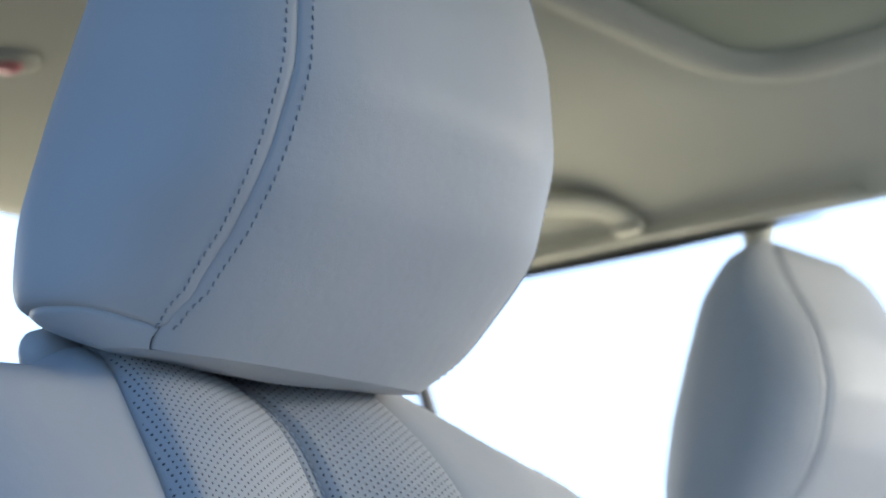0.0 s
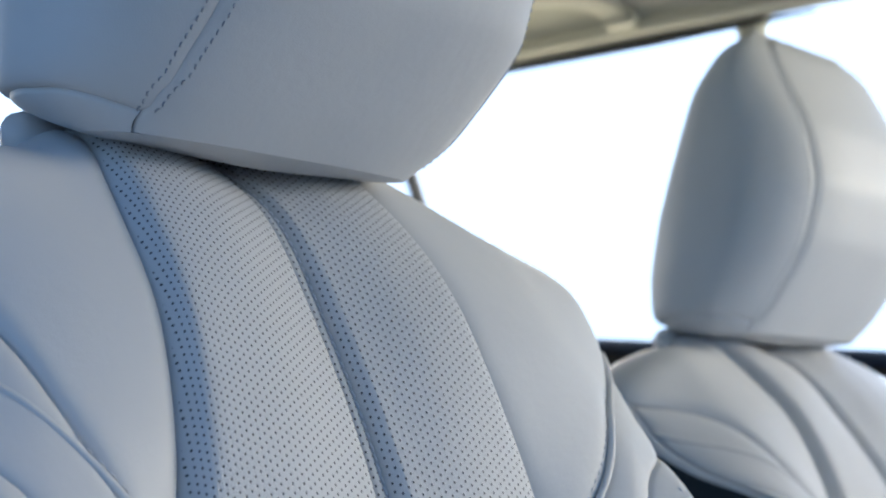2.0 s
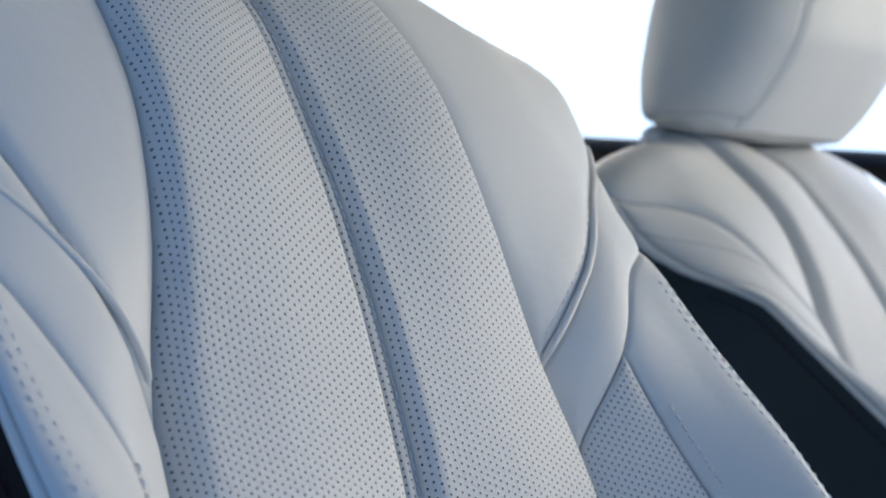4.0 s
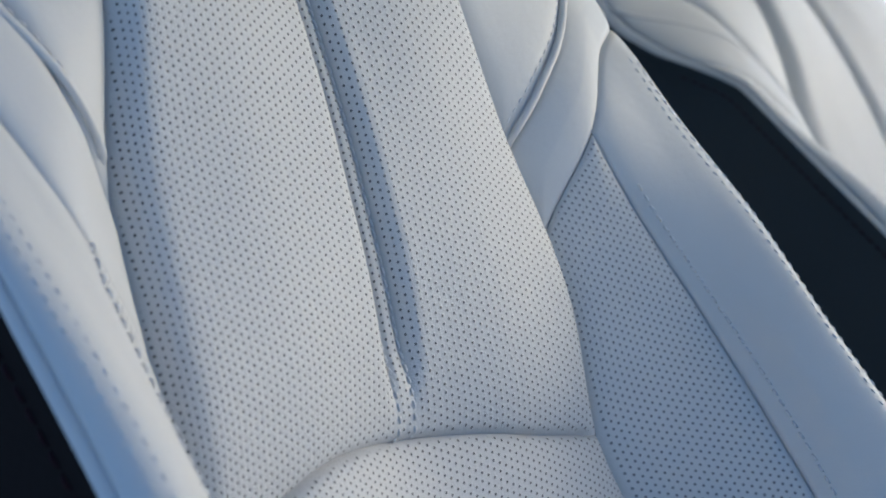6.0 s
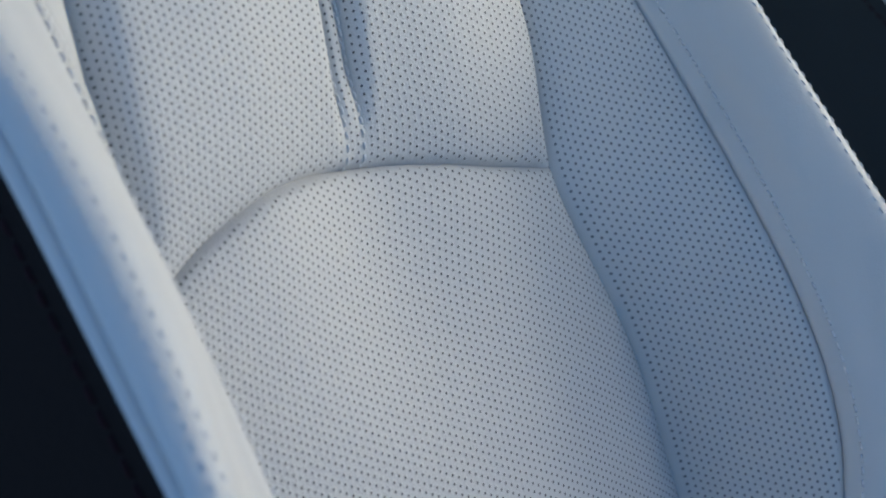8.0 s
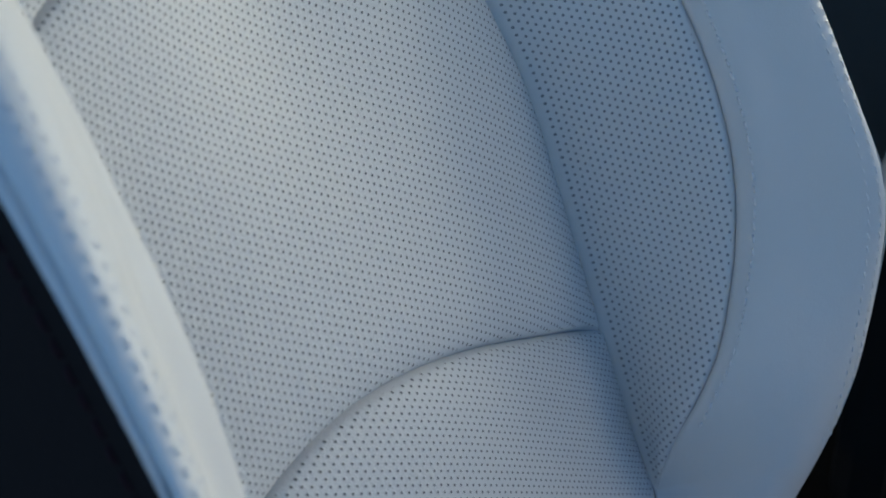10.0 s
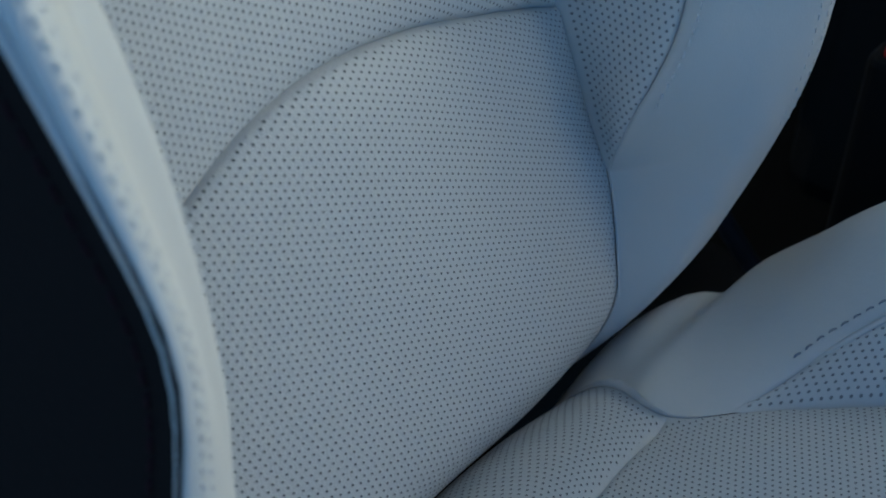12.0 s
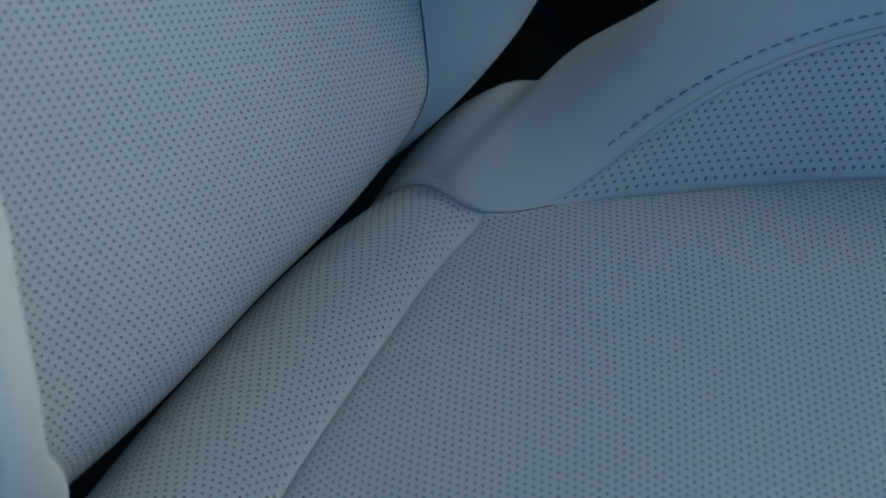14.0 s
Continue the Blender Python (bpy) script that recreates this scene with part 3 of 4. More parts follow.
    for s in (-1, 1):
        p, n = line_on_back(u4, np.full(200, s * 4.75), 0.0)
        part("stitching", mesh_from("stitching", *stitch_data(p, n, 0.0050, 0.0016, 0.0005, -0.0001, 0.0), M_RED_THREAD), seat, "dark red stitching")
    build_headrest(seat)
    upper = set(seat.children)
    build_cushion(seat)
    for piece in seat.children:
        if piece not in upper:
            piece["cushion"] = 1
    return seat


# ---------------------------------------------------------------- headrest
HR_W = np.array([0, 0.06, 0.22, 0.42, 0.62, 0.8, 0.93, 1.0])
HR_DENSE = np.linspace(0, 1, 201)


def hr_curve(*t):
    v = np.interp(HR_DENSE, HR_W, t)
    k = np.exp(-0.5 * (np.arange(-18, 19) / 5.5) ** 2)
    return np.convolve(np.pad(v, 18, mode="reflect", reflect_type="odd"), k / k.sum(), mode="valid")


HR_BACK = hr_curve(-0.2697, -0.3151, -0.3121, -0.2996, -0.2774, -0.2501, -0.2225, -0.1972)
HR_FRONT = hr_curve(-0.2211, -0.2031, -0.1685, -0.1519, -0.1556, -0.1713, -0.1831, -0.1973)
HR_HALF = hr_curve(0.0821, 0.1046, 0.1108, 0.1074, 0.1035, 0.1015, 0.0879, 0.0568)


def hr_points(w, phi):
    """The headrest's skin: w from its underside (0) to its top (1), phi round it, 0 at the front."""
    w, phi = np.broadcast_arrays(np.asarray(w, float), np.asarray(phi, float))
    wc = np.clip(w, 0, 1)
    xb, xf, h = (np.interp(wc, HR_DENSE, t) for t in (HR_BACK, HR_FRONT, HR_HALF))
    c, s = np.cos(phi), np.sin(phi)
    e = 2 / 2.953
    x = (xb + xf) / 2 + (xf - xb) / 2 * np.sign(c) * np.abs(c) ** e
    y = h * np.sign(s) * np.abs(s) ** e * np.where(s > 0, 1 - 0.10 * np.clip(1 - w / 0.25, 0, 1), 1)
    front = np.clip((x - xb) / (xf - xb + 1e-6), 0, 1)
    return np.stack([x, y, 1.292 + 0.217 * w - 0.005 * front * np.maximum(0, 1 - w / 0.2)], -1)


def hr_seam(w):
    """How far round the front panel reaches at each height."""
    return float(np.interp(w, [0.0, 0.037, 0.08, 0.163, 0.30, 0.53, 0.8, 1.0], HR_SEAM))


def hr_far(w):
    return hr_seam(w) + 0.41


HR_SEAM = [1.09, 0.80, 0.65, 0.585, 0.557, 0.56, 0.57, 0.61]


def build_headrest(seat):
    mid = np.array([-0.235, 0, 1.40])
    out = lambda p: p - mid
    # the lower seam climbs from the front towards the rear
    low = lambda a: 0.012 + 0.050 * np.clip((math.pi - np.abs(math.pi - a) - 0.65) / 1.0, 0, 1)
    upper = lambda a, b: hr_points(low(a) + (1 - low(a)) * b, a)
    under_part = lambda a, b: hr_points(low(a) * b, a)
    front = lambda a, b: hr_points(b, a)

    def panel(fn, lo, hi, na, nb, depth, width):
        P, nrm, rim, sb, aa, flip = skin(fn, spaced(na, 0.5), spaced(nb, 0.6), lo, hi, depth, width, None, out)
        return mesh_from("panel", P.reshape(-1, 3), grid_faces(na, nb, flip), M_LEATHER)
    cover = panel(upper, lambda w: hr_far(0.035 + 0.965 * w), lambda w: 2 * math.pi - hr_seam(0.024 + 0.976 * w), 110, 60, (0.0018, 0.0018, 0.0024, 0), (0.0024, 0.0024, 0.004, 0.005))
    rest = part("headrest", cover, seat, "padded pearl grey leather headrest")
    part("front_panel", panel(front, lambda w: -hr_seam(w), hr_far, 70, 60, (0.0018, 0.0018, 0.0, 0), (0.0024, 0.0024, 0.004, 0.005)), rest)
    under = panel(under_part, lambda w: hr_far(w * 0.035), lambda w: 2 * math.pi - hr_seam(w * 0.024), 90, 12, (0, 0, 0, 0.0024), (0.005, 0.005, 0.004, 0.003))
    part("underside", under, rest)
    cw, cp = np.linspace(0.01, 1.0, 40), np.linspace(0, 2 * math.pi, 60, endpoint=False)
    core = hr_points(cw[:, None], cp[None, :])
    core = mid + (core - mid) * np.array([0.93, 0.965, 0.975])
    part("padding", mesh_from("padding", core.reshape(-1, 3), grid_faces(40, 60, wrap=True), M_PAD), rest)
    base = hr_points(0.0, np.linspace(0, 2 * math.pi, 64, endpoint=False))
    part("bottom", mesh_from("bottom", list(base) + [base.mean(0) - np.array([0, 0, 0.004])], [(64, (k + 1) % 64, k) for k in range(64)], M_LEATHER), rest)
    for sgn in (-1, 1):
        vf = None
        for off in (-0.0048, 0.0050):
            w = np.linspace(0.03, 0.97, 160)
            rad = 0.075
            p = hr_points(w, np.array([sgn * ((hr_far(x) if sgn > 0 else hr_seam(x)) + off / rad) for x in w]))
            n = p - (mid + np.array([0, 0, 1.0]) * (p[:, 2:3] - 1.40))
            n = n / np.linalg.norm(n, axis=1)[:, None]
            vf = stitch_data(p, n, 0.0021, 0.0017, 0.0004, -0.0003, 0.0003, *(vf or (None, None)))
        part("stitching", mesh_from("stitching", vf[0], vf[1], M_THREAD_GREY), rest, "blue-grey stitching")
    for y in (-0.05, 0.05):
        p = [np.array([-0.285, y, 1.33]), np.array([-0.290, y, 1.300]), np.array([-0.292, y, 1.262])]
        part("post", mesh_from("post", *tube_data(p, 0.0055, 14), M_CHROME), rest, "chrome post")
    k = np.linspace(-1, 1, 41)
    p = np.stack([-0.296 - 0.010 * (1 - k * k), 0.006 + 0.093 * k, 1.2945 + 0.002 * (1 - k * k)], -1)
    part("collar", mesh_from("collar", *tube_data(p, 0.002 + 0.009 * np.sqrt(np.maximum(0, 1 - k ** 12)), 18), M_LEATHER), rest, "pale rounded collar behind the headrest posts")
    return rest


# ---------------------------------------------------------------- seat cushion
CT = radians(15)
CF = np.array([math.cos(CT), 0, math.sin(CT)])
CN = np.array([-math.sin(CT), 0, math.cos(CT)])
CORG = np.array([0.055, 0.0, 0.728])


def ctab(*pts):
    qs = np.linspace(-0.12, 0.56, 341)
    pts = sorted(pts)
    v = np.interp(qs, [p[0] for p in pts], [p[1] for p in pts])
    k = np.exp(-0.5 * (np.arange(-24, 25) * 0.002 / 0.012) ** 2)
    k /= k.sum()
    return np.convolve(np.pad(v, 24, mode="edge"), k, mode="valid")


QS = np.linspace(-0.12, 0.56, 341)
C_EDGE = ctab((-0.12, 0.08), (-0.055, 0.08), (-0.035, 0.080), (-0.02, 0.072), (0, 0.060), (0.01, 0.073), (0.022, 0.086), (0.048, 0.102), (0.075, 0.116), (0.09, 0.124), (0.125, 0.140), (0.2, 0.160), (0.45, 0.175), (0.56, 0.175))
C_SEAM = (ctab((-0.12, 0.09), (-0.05, 0.095), (0, 0.075), (0.022, 0.094), (0.034, 0.111), (0.043, 0.1155), (0.053, 0.1236), (0.064, 0.1316), (0.075, 0.139), (0.088, 0.148), (0.1, 0.157), (0.116, 0.1654), (0.16, 0.184), (0.25, 0.196), (0.5, 0.2)),
          ctab((-0.12, -0.02), (-0.05, 0.0), (0, 0.003), (0.022, 0.004), (0.034, 0.013), (0.043, 0.0175), (0.053, 0.0256), (0.064, 0.0321), (0.075, 0.037), (0.088, 0.041), (0.1, 0.0445), (0.116, 0.0474), (0.16, 0.054), (0.25, 0.058), (0.4, 0.05), (0.5, 0.03)))
C_CREST = (ctab((-0.12, 0.115), (-0.054, 0.135), (-0.03, 0.172), (-0.015, 0.195), (0, 0.198), (0.03, 0.2), (0.1, 0.21), (0.16, 0.217), (0.3, 0.222), (0.54, 0.222)),
           ctab((-0.12, -0.10), (-0.085, -0.038), (-0.060, -0.002), (-0.03, 0.004), (0, 0.012), (0.03, 0.028), (0.055, 0.043), (0.1, 0.062), (0.16, 0.075), (0.3, 0.078), (0.45, 0.055), (0.54, 0.02)))
C_MID = ctab((-0.12, -0.085), (-0.085, -0.043), (-0.057, -0.0065), (-0.03, 0.008), (0, 0.004), (0.03, 0.004), (0.2, 0.006), (0.5, 0.006))
# the bolster leans in over the seat
_s = np.clip((QS + 0.03) / 0.07, 0, 1)
_s = 0.036 * _s * _s * (3 - 2 * _s)
C_CREST = (C_CREST[0] - 0.85 * _s, C_CREST[1] + 0.46 * _s)
C_CREST[1][:] -= 0.014 * np.clip((QS - 0.06) / 0.1, 0, 1)
C_CREST[1][:] -= 0.0085 * np.exp(-((QS + 0.032) / 0.007) ** 2)
# the perforated inset runs out to a point towards the rear
_c = 1 - (1 - np.clip((QS - 0.017) / 0.024, 0, 1)) ** 2
C_SEAM = (C_EDGE + 0.0015 + (C_SEAM[0] - C_EDGE - 0.0015) * _c, C_MID - 0.001 + (C_SEAM[1] - C_MID + 0.001) * _c)
C_OUT = (C_CREST[0] + 0.022, C_CREST[1] - 0.03)
C_LOW = (C_CREST[0] + 0.026, C_CREST[1] * 0 - 0.09)
CK_V = np.array([0.0, 0.5, 1.0, 2.0, 3.0, 4.0, 5.0])
CK_Y = np.stack([0 * QS, 0.5 * C_EDGE, C_EDGE, C_SEAM[0], C_CREST[0], C_OUT[0], C_LOW[0]])
ROLL = 0.0055 * np.clip((-0.03 - QS) / 0.03, 0, 1)
CK_Q = np.stack([C_MID + 0.004 + ROLL, C_MID + 0.003 + 0.7 * ROLL, C_MID - 0.001, C_SEAM[1], C_CREST[1], C_OUT[1], C_LOW[1]])


def cushion_points(q, v):
    q, v = np.broadcast_arrays(np.asarray(q, float), np.asarray(v, float))
    sgn, a = np.where(v < 0, -1.0, 1.0), np.abs(v)
    ky = np.stack([np.interp(q, QS, k) for k in CK_Y])
    kq = np.stack([np.interp(q, QS, k) for k in CK_Q])
    seg = np.clip(np.searchsorted(CK_V, a, side="right") - 1, 0, len(CK_V) - 2)
    t = (a - CK_V[seg]) / (CK_V[seg + 1] - CK_V[seg])

    def take(k, i):
        return np.take_along_axis(k, i[None], 0)[0]
    i0 = np.where(seg == 2, 2, np.maximum(seg - 1, 0))
    i3 = np.where(seg == 1, 2, np.where(seg == 2, 3, np.minimum(seg + 2, len(CK_V) - 1)))
    y = catmull(np.where(seg == 0, -ky[1], take(ky, i0)), take(ky, seg), take(ky, seg + 1), take(ky, i3), t) * sgn
    h = catmull(np.where(seg == 0, kq[1], take(kq, i0)), take(kq, seg), take(kq, seg + 1), take(kq, i3), t)
    # folds where the bolster's rear end is drawn into the corner
    pull = np.exp(-((q + 0.024) / 0.022) ** 2) * np.clip((a - 1) / 0.15, 0, 1)
    h = h + pull * (0.0050 * np.exp(-((a - 1.05 + 17 * q) / 0.16) ** 2) - 0.0045 * np.exp(-((a - 1.45 + 17 * q) / 0.16) ** 2) + 0.0012 * np.exp(-((a - 1.85 + 20 * q) / 0.2) ** 2))
    k = np.clip((0.13 - q) / 0.13, 0, 1)
    y = y - np.where(v < 0, 0.045 * k * k * (3 - 2 * k) * np.minimum(a, 1), 0)
    x = np.maximum(0, q - 0.46)
    r = 0.06
    qq = np.where(q > 0.46, 0.46 + r * np.sin(np.minimum(x / r, 2.4)), q)
    h = h - np.where(q > 0.46, r * (1 - np.cos(np.minimum(x / r, 2.4))), 0)
    return CORG + qq[..., None] * CF + h[..., None] * CN + y[..., None] * np.array([0, 1.0, 0])


def cushion_panel(name, parent, v0, v1, lo, hi, nu, nv, material, depth=(0.004,) * 4, width=(0.006,) * 4, label=""):
    A, B = (spaced(nu) if isinstance(nu, int) else nu), v0 + (v1 - v0) * spaced(nv)
    nu = len(A)
    side = np.sign(v0 + v1) if abs(v0 + v1) > 7 else 0
    crease = (None, None, CN if abs(abs(v0) - 1) < 1e-6 else None, CN if abs(abs(v1) - 1) < 1e-6 else None)
    P, nrm, rim, sb, aa, flip = skin(cushion_points, A, B, lo, hi, depth, width, crease, np.array([0, 1.0 * side, 0.2]) if side else CN)
    uv = np.stack([sb + 7.0, aa + 3.0], -1).reshape(-1, 2)
    return part(name, mesh_from(name, P.reshape(-1, 3), grid_faces(nu, nv, flip), material, uv, rim=rim.ravel()), parent, label)


def cushion_seam(v):
    return (0.0038 * v - 0.0088) * v + 0.0026


def build_cushion(seat):
    edge = lambda q: 0.0004 + 0.0036 * np.clip((q - 0.019) / 0.03, 0, 1)
    taper = ("b", lambda v: 0.0045 - 0.0038 * np.clip((np.abs(v) - 0.85) / 0.15, 0, 1))
    cushion_panel("cushion_panel", seat, -1, 1, cushion_seam, lambda v: 0.555, 90, 70, M_PERF, (taper, 0, edge, edge), (0.008, 0.01, 0.006, 0.006), "perforated pearl grey leather")
    cushion_panel("cushion_roll", seat, -1, 1, lambda v: -0.11, cushion_seam, 50, 60, M_PERF, (0, taper, 0.0004, 0.0004), (0.01, 0.008, 0.003, 0.003), "perforated pearl grey leather")
    fade = lambda q: 0.0045 * np.clip((q - 0.019) / 0.014, 0, 1)
    for s in (-1, 1):
        cushion_panel("cushion_inset", seat, s, s * 2.0, lambda v: 0.019, lambda v: 0.555, 80, 30, M_PERF_WIDE, (0, 0, fade, fade), (0.004, 0.006, 0.006, 0.0026), "perforated pearl grey leather")
        cushion_panel("cushion_corner", seat, s, s * 2.0, lambda v: -0.11, lambda v: 0.019, 50, 12, M_LEATHER, (0, 0, 0.0, 0), (0.006, 0.004, 0.0015, 0.006))
        cutoff = 0.129 / 0.665
        rows = np.concatenate([cutoff * spaced(50), cutoff + (1 - cutoff) * spaced(80)[1:]])
        cushion_panel("cushion_bolster", seat, s * 2, s * 4.0, lambda v: -0.11, lambda v: 0.555, rows, 46, M_LEATHER, (0, 0, fade, 0.003), (0.006, 0.006, 0.003, 0.006))
        cushion_panel("cushion_side", seat, s * 4, s * 5.0, lambda v: -0.11, lambda v: 0.555, 50, 10, M_BLACK, (0, 0, 0.002, 0), (0.006,) * 4, "black side trim")
        q = np.linspace(0.03, 0.45, 160)
        vv = np.full(160, s * 2.16)
        P = cushion_points(q, vv)
        n = np.cross(cushion_points(q + 1e-3, vv) - cushion_points(q - 1e-3, vv), cushion_points(q, vv + 1e-3) - cushion_points(q, vv - 1e-3))
        n /= np.linalg.norm(n, axis=1)[:, None]
        n *= np.where(n @ CN < 0, -1, 1)[:, None]
        part("stitching", mesh_from("stitching", *stitch_data(P, n, 0.0030, 0.0024, 0.00045, 0.0001, 0.0), M_THREAD_GREY), seat, "blue-grey stitching")
        vv = np.full(160, s * 2.0)
        P = cushion_points(q, vv) - n * (0.0014 + 0.003 * np.clip((0.05 - q) / 0.02, 0, 1))[:, None]
        part("piping", mesh_from("piping", *tube_data(P, 0.0013, 10), M_LEATHER), seat)
    gq, gv = np.linspace(-0.11, 0.555, 100), np.linspace(-0.99, 0.99, 60)
    G = inner_shell(cushion_points, gq, gv, CN, 0.012)
    part("padding", mesh_from("padding", G.reshape(-1, 3), grid_faces(len(gq), len(gv), True), M_PAD), seat)
    part("seat_base", box_mesh("seat_base", -0.02, 0.48, -0.18, 0.18, 0.42, 0.66, M_BLACK, 0.02), seat, "black seat base")


near_seat = build_seat()
PIVOT = Vector((-0.17, 0.0, 1.08))
lean = Matrix.Translation(PIVOT + Vector((-0.112, 0.647, -0.0195))) @ Matrix.Rotation(radians(-9.0), 4, "Y") @ Matrix.Translation(-PIVOT)
far_seat = copy_thing(near_seat, lean @ Matrix.Translation((0, 0, 0.45)))
# its cushion does not lean with its back
hinge = lean @ Vector((-0.02, 0.0, 0.72))
level = lean.inverted() @ Matrix.Translation(hinge + Vector((0.02, 0.0, -0.59)))
for piece in far_seat.children:
    if piece.get("cushion"):
        piece.matrix_parent_inverse = Matrix.Translation((0, 0, -0.45)) @ level @ Matrix.Translation((0, 0, 0.45)) @ piece.matrix_parent_inverse
# and its headrest is a little broader
for piece in far_seat.children:
    if piece.name.startswith("headrest"):
        edge = Matrix.Translation((0, -0.105, 0))
        piece.matrix_parent_inverse = edge @ Matrix.Diagonal((1, 1.07, 1, 1)) @ edge.inverted() @ piece.matrix_parent_inverse
tagged(far_seat, "pearl grey leather front car seat leaning further back")
for piece in far_seat.children:
    if piece.name.startswith("side_trim"):
        piece["label"] = "slate grey side trim"
        piece.material_slots[0].link = "OBJECT"
        piece.material_slots[0].material = M_SLATE

# ---------------------------------------------------------------- car body
ground = tagged(new("ground", box_mesh("ground", -300, 300, -300, 300, -0.2, 0.0, M_PAVING)), kind="structure")
floor = tagged(new("floor", box_mesh("floor", -2.0, 1.0, -0.34, 1.06, 0.35, 0.42, M_CARPET)), kind="structure")


def roof_z(X, Y):
    d = np.maximum(0, np.abs(Y - 0.35) - 0.42)
    return 1.70 - 1.4 * d ** 2 - 0.35 * np.maximum(0, d - 0.2) - 0.06 * np.maximum(0, -1.0 - X) ** 2 - 0.12 * np.maximum(0, X - 0.2) ** 2


SR = (-0.505, 0.30, -0.09, 0.80)       # sunroof opening: x0, x1, y0, y1


def ring(grow, r, n=10, drop=0.0):
    """A rounded rectangle round the sunroof opening, grown by some metres."""
    x0, x1, y0, y1 = SR[0] - grow, SR[1] + grow, SR[2] - grow, SR[3] + grow
    pts = []
    for cx, cy, a0 in ((x1 - r, y1 - r, 0), (x0 + r, y1 - r, 90), (x0 + r, y0 + r, 180), (x1 - r, y0 + r, 270)):
        for k in range(n):
            a = radians(a0 + 90 * k / (n - 1))
            pts.append((cx + r * math.cos(a), cy + r * math.sin(a)))
    return np.array(pts)


def headliner_mesh():
    """The headliner with a rounded lip round the sunroof, as rings from the lip out to the roof's edges."""
    n = 10
    rings = []
    for grow, dz in ((-0.004, 0.040), (-0.004, 0.010), (0.0, -0.001), (0.006, -0.006), (0.020, -0.008), (0.030, -0.006), (0.036, 0.0), (0.040, 0.002), (0.05, 0.0)):
        p = ring(grow, 0.055 + max(grow, 0), n)
        rings.append(np.column_stack([p, roof_z(p[:, 0], p[:, 1]) + dz]))
    inner = rings[-1][:, :2]
    out = []
    c = np.array([(SR[0] + SR[1]) / 2, (SR[2] + SR[3]) / 2])
    for p in inner:
        x = -1.42 if p[0] < SR[0] + 0.03 else (0.62 if p[0] > SR[1] - 0.03 else p[0])
        y = 1.0 if p[1] > SR[3] - 0.03 else (-0.30 if p[1] < SR[2] + 0.03 else p[1])
        out.append((x, y))
    out = np.array(out)
    for f in np.linspace(0.06, 1, 22):
        q = inner * (1 - f) + out * f
        rings.append(np.column_stack([q, roof_z(q[:, 0], q[:, 1])]))
    m = len(inner)
    last = rings[-1].copy()
    last[:, 2] += 0.05
    last[:, :2] += (last[:, :2] - c) * 0.012
    rings.append(last)
    return mesh_from("headliner", np.concatenate(rings), grid_faces(len(rings), m, True, wrap=True), M_HEADLINER)


ceiling = tagged(new("ceiling", headliner_mesh()), kind="structure")
roof_skin = tagged(new("roof", box_mesh("roof", -1.46, 0.64, -0.33, 1.03, 1.745, 1.775, M_BLACK)), kind="structure")
shade = thing("sunshade", (-0.08, 0.35, 1.72), "closed grey-green sunroof shade set into the headliner", "sunshade")
part("shade_panel", box_mesh("shade_panel", -0.545, 0.34, -0.13, 0.84, 1.707, 1.717, M_SHADE, 0.003), shade)

# far side: door below the window line, pillar, roof rail and its rubber seal
far_wall = tagged(new("wall_far", box_mesh("wall_far", -2.0, 1.0, 1.036, 1.14, 0.35, 1.262, M_BLACK, 0.004)), kind="structure")
door_cap = tagged(new("trim_far", box_mesh("trim_far", -2.0, 1.0, 1.03, 1.075, 1.256, 1.272, M_NAVY, 0.006, 3)), kind="structure")
# the window line climbs towards the rear
belt = Matrix.Identity(4)
belt[2][0], belt[2][3] = -0.069, -0.069 * 0.53
for ob in (far_wall, door_cap):
    ob.data.transform(belt)
pillar = tagged(new("pillar_far", box_mesh("pillar_far", -1.33, -1.2, 1.0, 1.06, 1.25, 1.63, M_HEADLINER, 0.015)), kind="structure")
rings = []
for z, half in ((1.25, 0.036), (1.42, 0.034), (1.52, 0.028), (1.575, 0.014), (1.600, 0.013), (1.622, 0.020), (1.650, 0.045)):
    w = np.linspace(0, 2 * math.pi, 20, endpoint=False)
    rings.append(np.column_stack([-0.646 + half * np.cos(w), 1.03 + 0.016 * np.sin(w), np.full(20, z)]))
tagged(new("pillar_middle", mesh_from("pillar_middle", np.concatenate(rings), grid_faces(len(rings), 20, wrap=True), M_HEADLINER)), kind="structure")
divider = tagged(new("window_divider", mesh_from("window_divider", *tube_data([np.array([-1.036, 1.03, 1.255]), np.array([-1.13, 1.03, 1.49]), np.array([-1.19, 1.02, 1.64])], 0.009, 8), M_GREY)), kind="structure")
rail = []
for x in np.linspace(-1.42, -0.555, 40):
    rail.append((x, 1.0, float(roof_z(np.array(x), np.array(1.0)))))
border = [(x, 0.988, float(roof_z(np.array(x), np.array(0.988))) - 0.002) for x in np.linspace(-1.42, -0.50, 40)]
tagged(new("trim_roof_rail", mesh_from("trim_roof_rail", *tube_data(border, 0.0085, 12), M_HEADLINER)), kind="structure")
seal = tagged(new("window_seal", mesh_from("window_seal", *tube_data(np.array(rail) + np.array([0, 0.004, -0.004]), np.interp(np.arange(40), [0, 30, 39], [0.0065, 0.0065, 0.0012]), 8), M_RUBBER)), "black rubber seal along the roof rail", "seal", kind="structure")
near_rail = [(x, -0.30, float(roof_z(np.array(x), np.array(-0.30)))) for x in np.linspace(-1.42, 0.62, 40)]
seal2 = tagged(new("door_seal", mesh_from("door_seal", *tube_data(np.array(near_rail), 0.009, 8), M_RUBBER)), kind="structure")
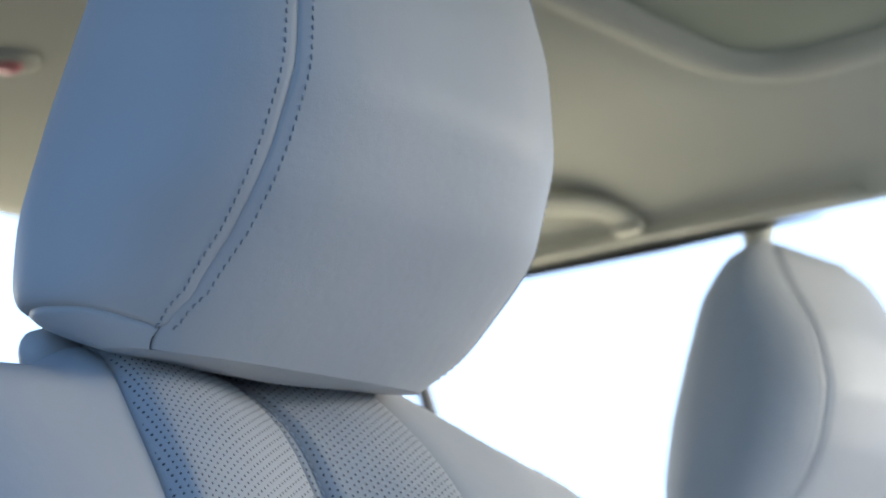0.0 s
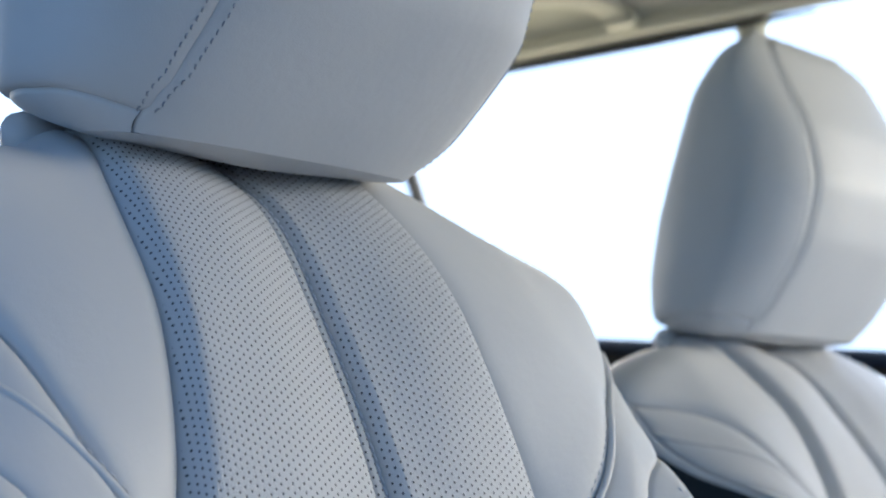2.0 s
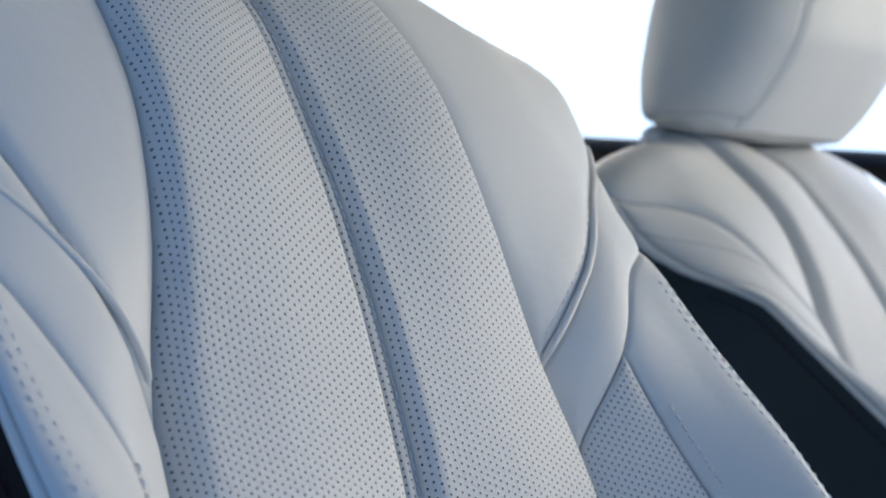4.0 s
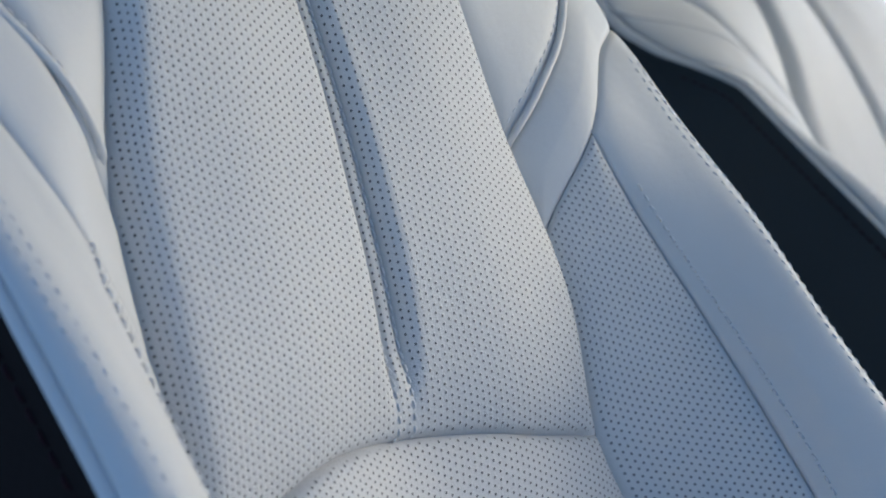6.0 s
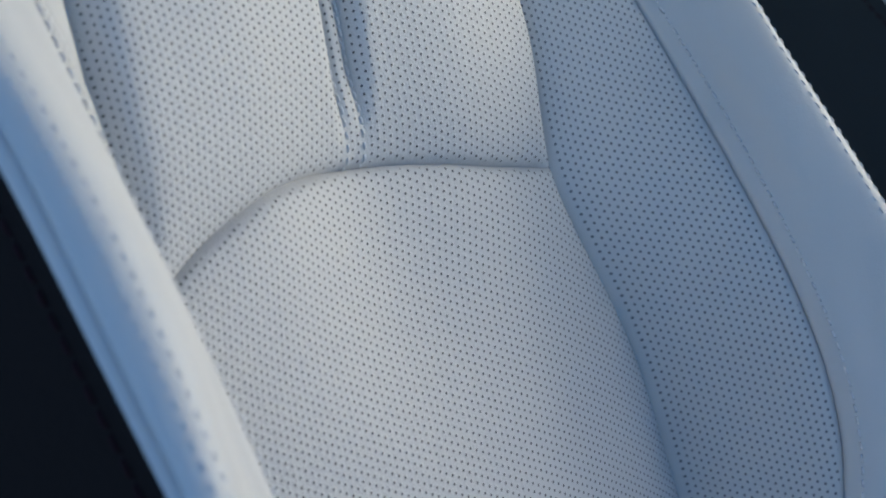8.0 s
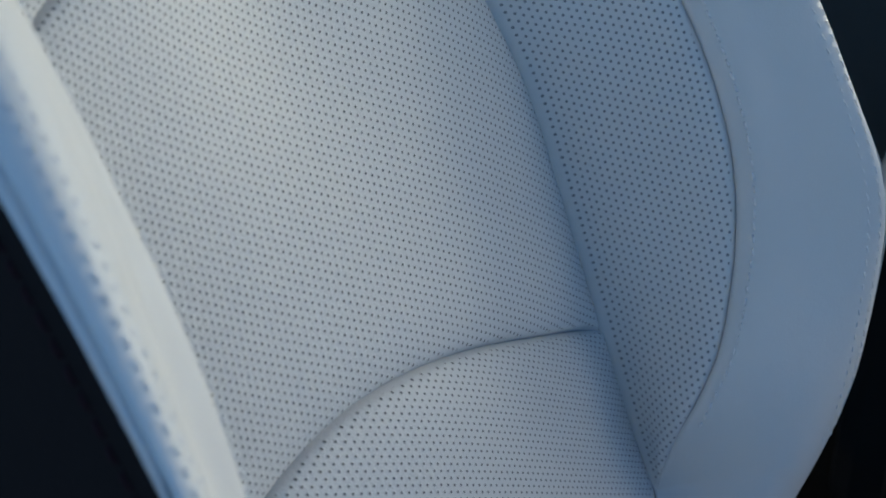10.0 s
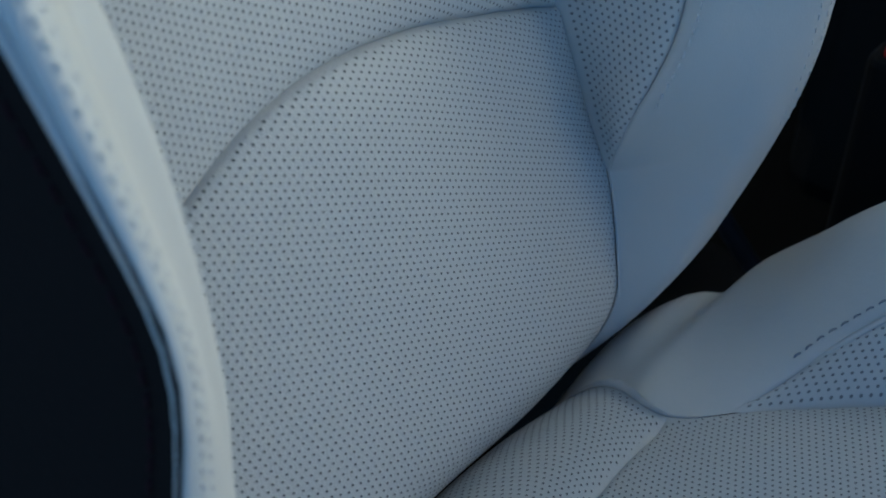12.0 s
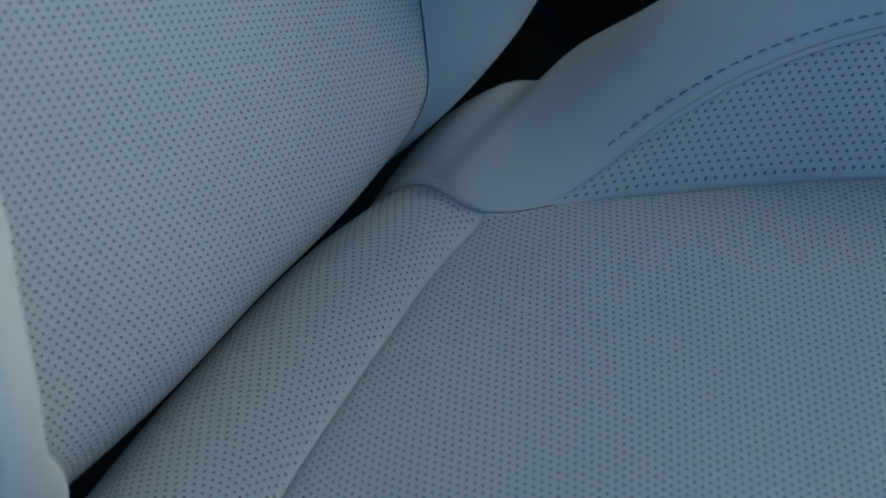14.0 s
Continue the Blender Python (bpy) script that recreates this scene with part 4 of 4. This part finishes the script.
pillar_near = tagged(new("pillar_near", box_mesh("pillar_near", -0.75, -0.60, -0.37, -0.30, 0.42, 1.66, M_BLACK, 0.015)), kind="structure")
near_wall = tagged(new("wall_near", box_mesh("wall_near", -2.0, -0.75, -0.40, -0.34, 0.35, 1.262, M_BLACK)), kind="structure")
rear_wall = tagged(new("wall_rear", box_mesh("wall_rear", -2.08, -2.0, -0.40, 1.14, 0.35, 1.27, M_BLACK)), kind="structure")
front_wall = tagged(new("wall_front", box_mesh("wall_front", 1.0, 1.08, -0.40, 1.14, 0.35, 1.05, M_BLACK)), kind="structure")

# added sheet that glows white in place of bright sky outside the far windows
M_SKY_GLOW = mat("white_sky_glow", (0.9, 0.9, 0.9), 1.0)[0]
M_SKY_GLOW.node_tree.nodes["Principled BSDF"].inputs["Emission Color"].default_value = (1.0, 0.985, 0.96, 1)
M_SKY_GLOW.node_tree.nodes["Principled BSDF"].inputs["Emission Strength"].default_value = 0.75
backdrop = tagged(new("backdrop", box_mesh("backdrop", -60, 8, 34.0, 34.4, -0.1, 19, M_SKY_GLOW)), kind="structure")

# grab handle on the far roof rail: a broad flat strap with rounded ends
def roof_normal(x, y):
    e = 1e-3
    dx = float(roof_z(np.array(x + e), np.array(y)) - roof_z(np.array(x - e), np.array(y))) / (2 * e)
    dy = float(roof_z(np.array(x), np.array(y + e)) - roof_z(np.array(x), np.array(y - e))) / (2 * e)
    n = np.array([dx, dy, -1.0])
    return n / np.linalg.norm(n)


def strap_mesh(path, normals, half, thick, sides=16):
    P, N = np.asarray(path, float), np.asarray(normals, float)
    T = np.gradient(P, axis=0)
    T /= np.linalg.norm(T, axis=1)[:, None]
    S = np.cross(T, N)
    w = np.linspace(0, 2 * math.pi, sides, endpoint=False)
    c, d = np.sign(np.cos(w)) * np.abs(np.cos(w)) ** 0.7, np.sign(np.sin(w)) * np.abs(np.sin(w)) ** 0.7
    V = P[:, None] + S[:, None] * (half * c)[None, :, None] + N[:, None] * (thick * d)[None, :, None]
    n = len(P)
    faces = grid_faces(n, sides, wrap=True) + [tuple(range(sides - 1, -1, -1)), tuple(range((n - 1) * sides, n * sides))]
    return mesh_from("strap", V.reshape(-1, 3), faces, M_HEADLINER)


handle = thing("grab_handle", (-0.93, 0.93, 1.66), "folded grey grab handle above the far side window", "grab handle")
hp, hn = [], []
for w in np.linspace(math.pi, 0, 48):
    x, y = -0.935 + 0.160 * math.copysign(abs(math.cos(w)) ** 0.8, math.cos(w)), 0.985 - 0.075 * math.sin(w) ** 0.7
    n = roof_normal(x, y)
    hp.append(np.array([x, y, float(roof_z(np.array(x), np.array(y)))]) + n * (0.006 + 0.008 * math.sin(w)))
    hn.append(n)
part("grip", strap_mesh(hp, hn, 0.018, 0.006), handle)
for x in (-1.095, -0.775):
    z = float(roof_z(np.array(x), np.array(0.985)))
    part("mount", box_mesh("mount", x - 0.020, x + 0.020, 0.965, 0.998, z - 0.006, z + 0.014, M_HEADLINER, 0.006, 4), handle)

# small red-lensed lamp at the rear of the headliner
lamp = thing("ceiling_lamp", (-0.988, 0.324, 1.70), "small oval ceiling lamp with a faded red lens, unlit", "ceiling lamp")
for name, rx, ry, h, material in (("housing", 0.034, 0.026, 0.006, M_HEADLINER), ("lens", 0.020, 0.014, 0.010, M_RED_LENS)):
    rings, m = [], 28
    for f, dz in ((1.0, 0.004), (1.0, -0.4 * h), (0.92, -0.8 * h), (0.7, -h), (0.3, -1.08 * h)):
        w = np.linspace(0, 2 * math.pi, m, endpoint=False)
        rings.append(np.column_stack([-0.988 + rx * f * np.cos(w), 0.324 + ry * f * np.sin(w), np.full(m, 1.70 + dz)]))
    part(name, mesh_from(name, np.concatenate(rings), grid_faces(len(rings), m, wrap=True) + [tuple(range((len(rings) - 1) * m, len(rings) * m))], material), lamp)

# between the seats
console = thing("center_console", (0.1, 0.33, 0.42), "black centre console between the front seats", "console")
part("body", box_mesh("body", -0.45, 0.6, 0.275, 0.385, 0.42, 0.58, M_BLACK, 0.025, 3), console)
part("armrest", box_mesh("armrest", -0.42, -0.1, 0.27, 0.39, 0.583, 0.63, M_BLACK, 0.02, 3), console, "black padded armrest")
buckle = thing("belt_buckle", (0.03, 0.305, 0.585), "black seat belt buckle with a red release button", "seat belt buckle")
part("housing", box_mesh("housing", 0.018, 0.058, 0.293, 0.317, 0.578, 0.778, M_BLACK, 0.006, 3), buckle)
part("button", box_mesh("button", 0.025, 0.052, 0.296, 0.314, 0.774, 0.783, M_RED, 0.003, 2), buckle, "red release button")
k = np.linspace(0, 1, 24)
p = np.stack([-0.060 + 0.085 * k, 0.283 + 0.012 * k, 0.692 - 0.100 * k + 0.010 * k * k], -1)
part("webbing", mesh_from("webbing", *tube_data(p, 0.0055, 10), M_WEB), buckle, "dark navy belt webbing")
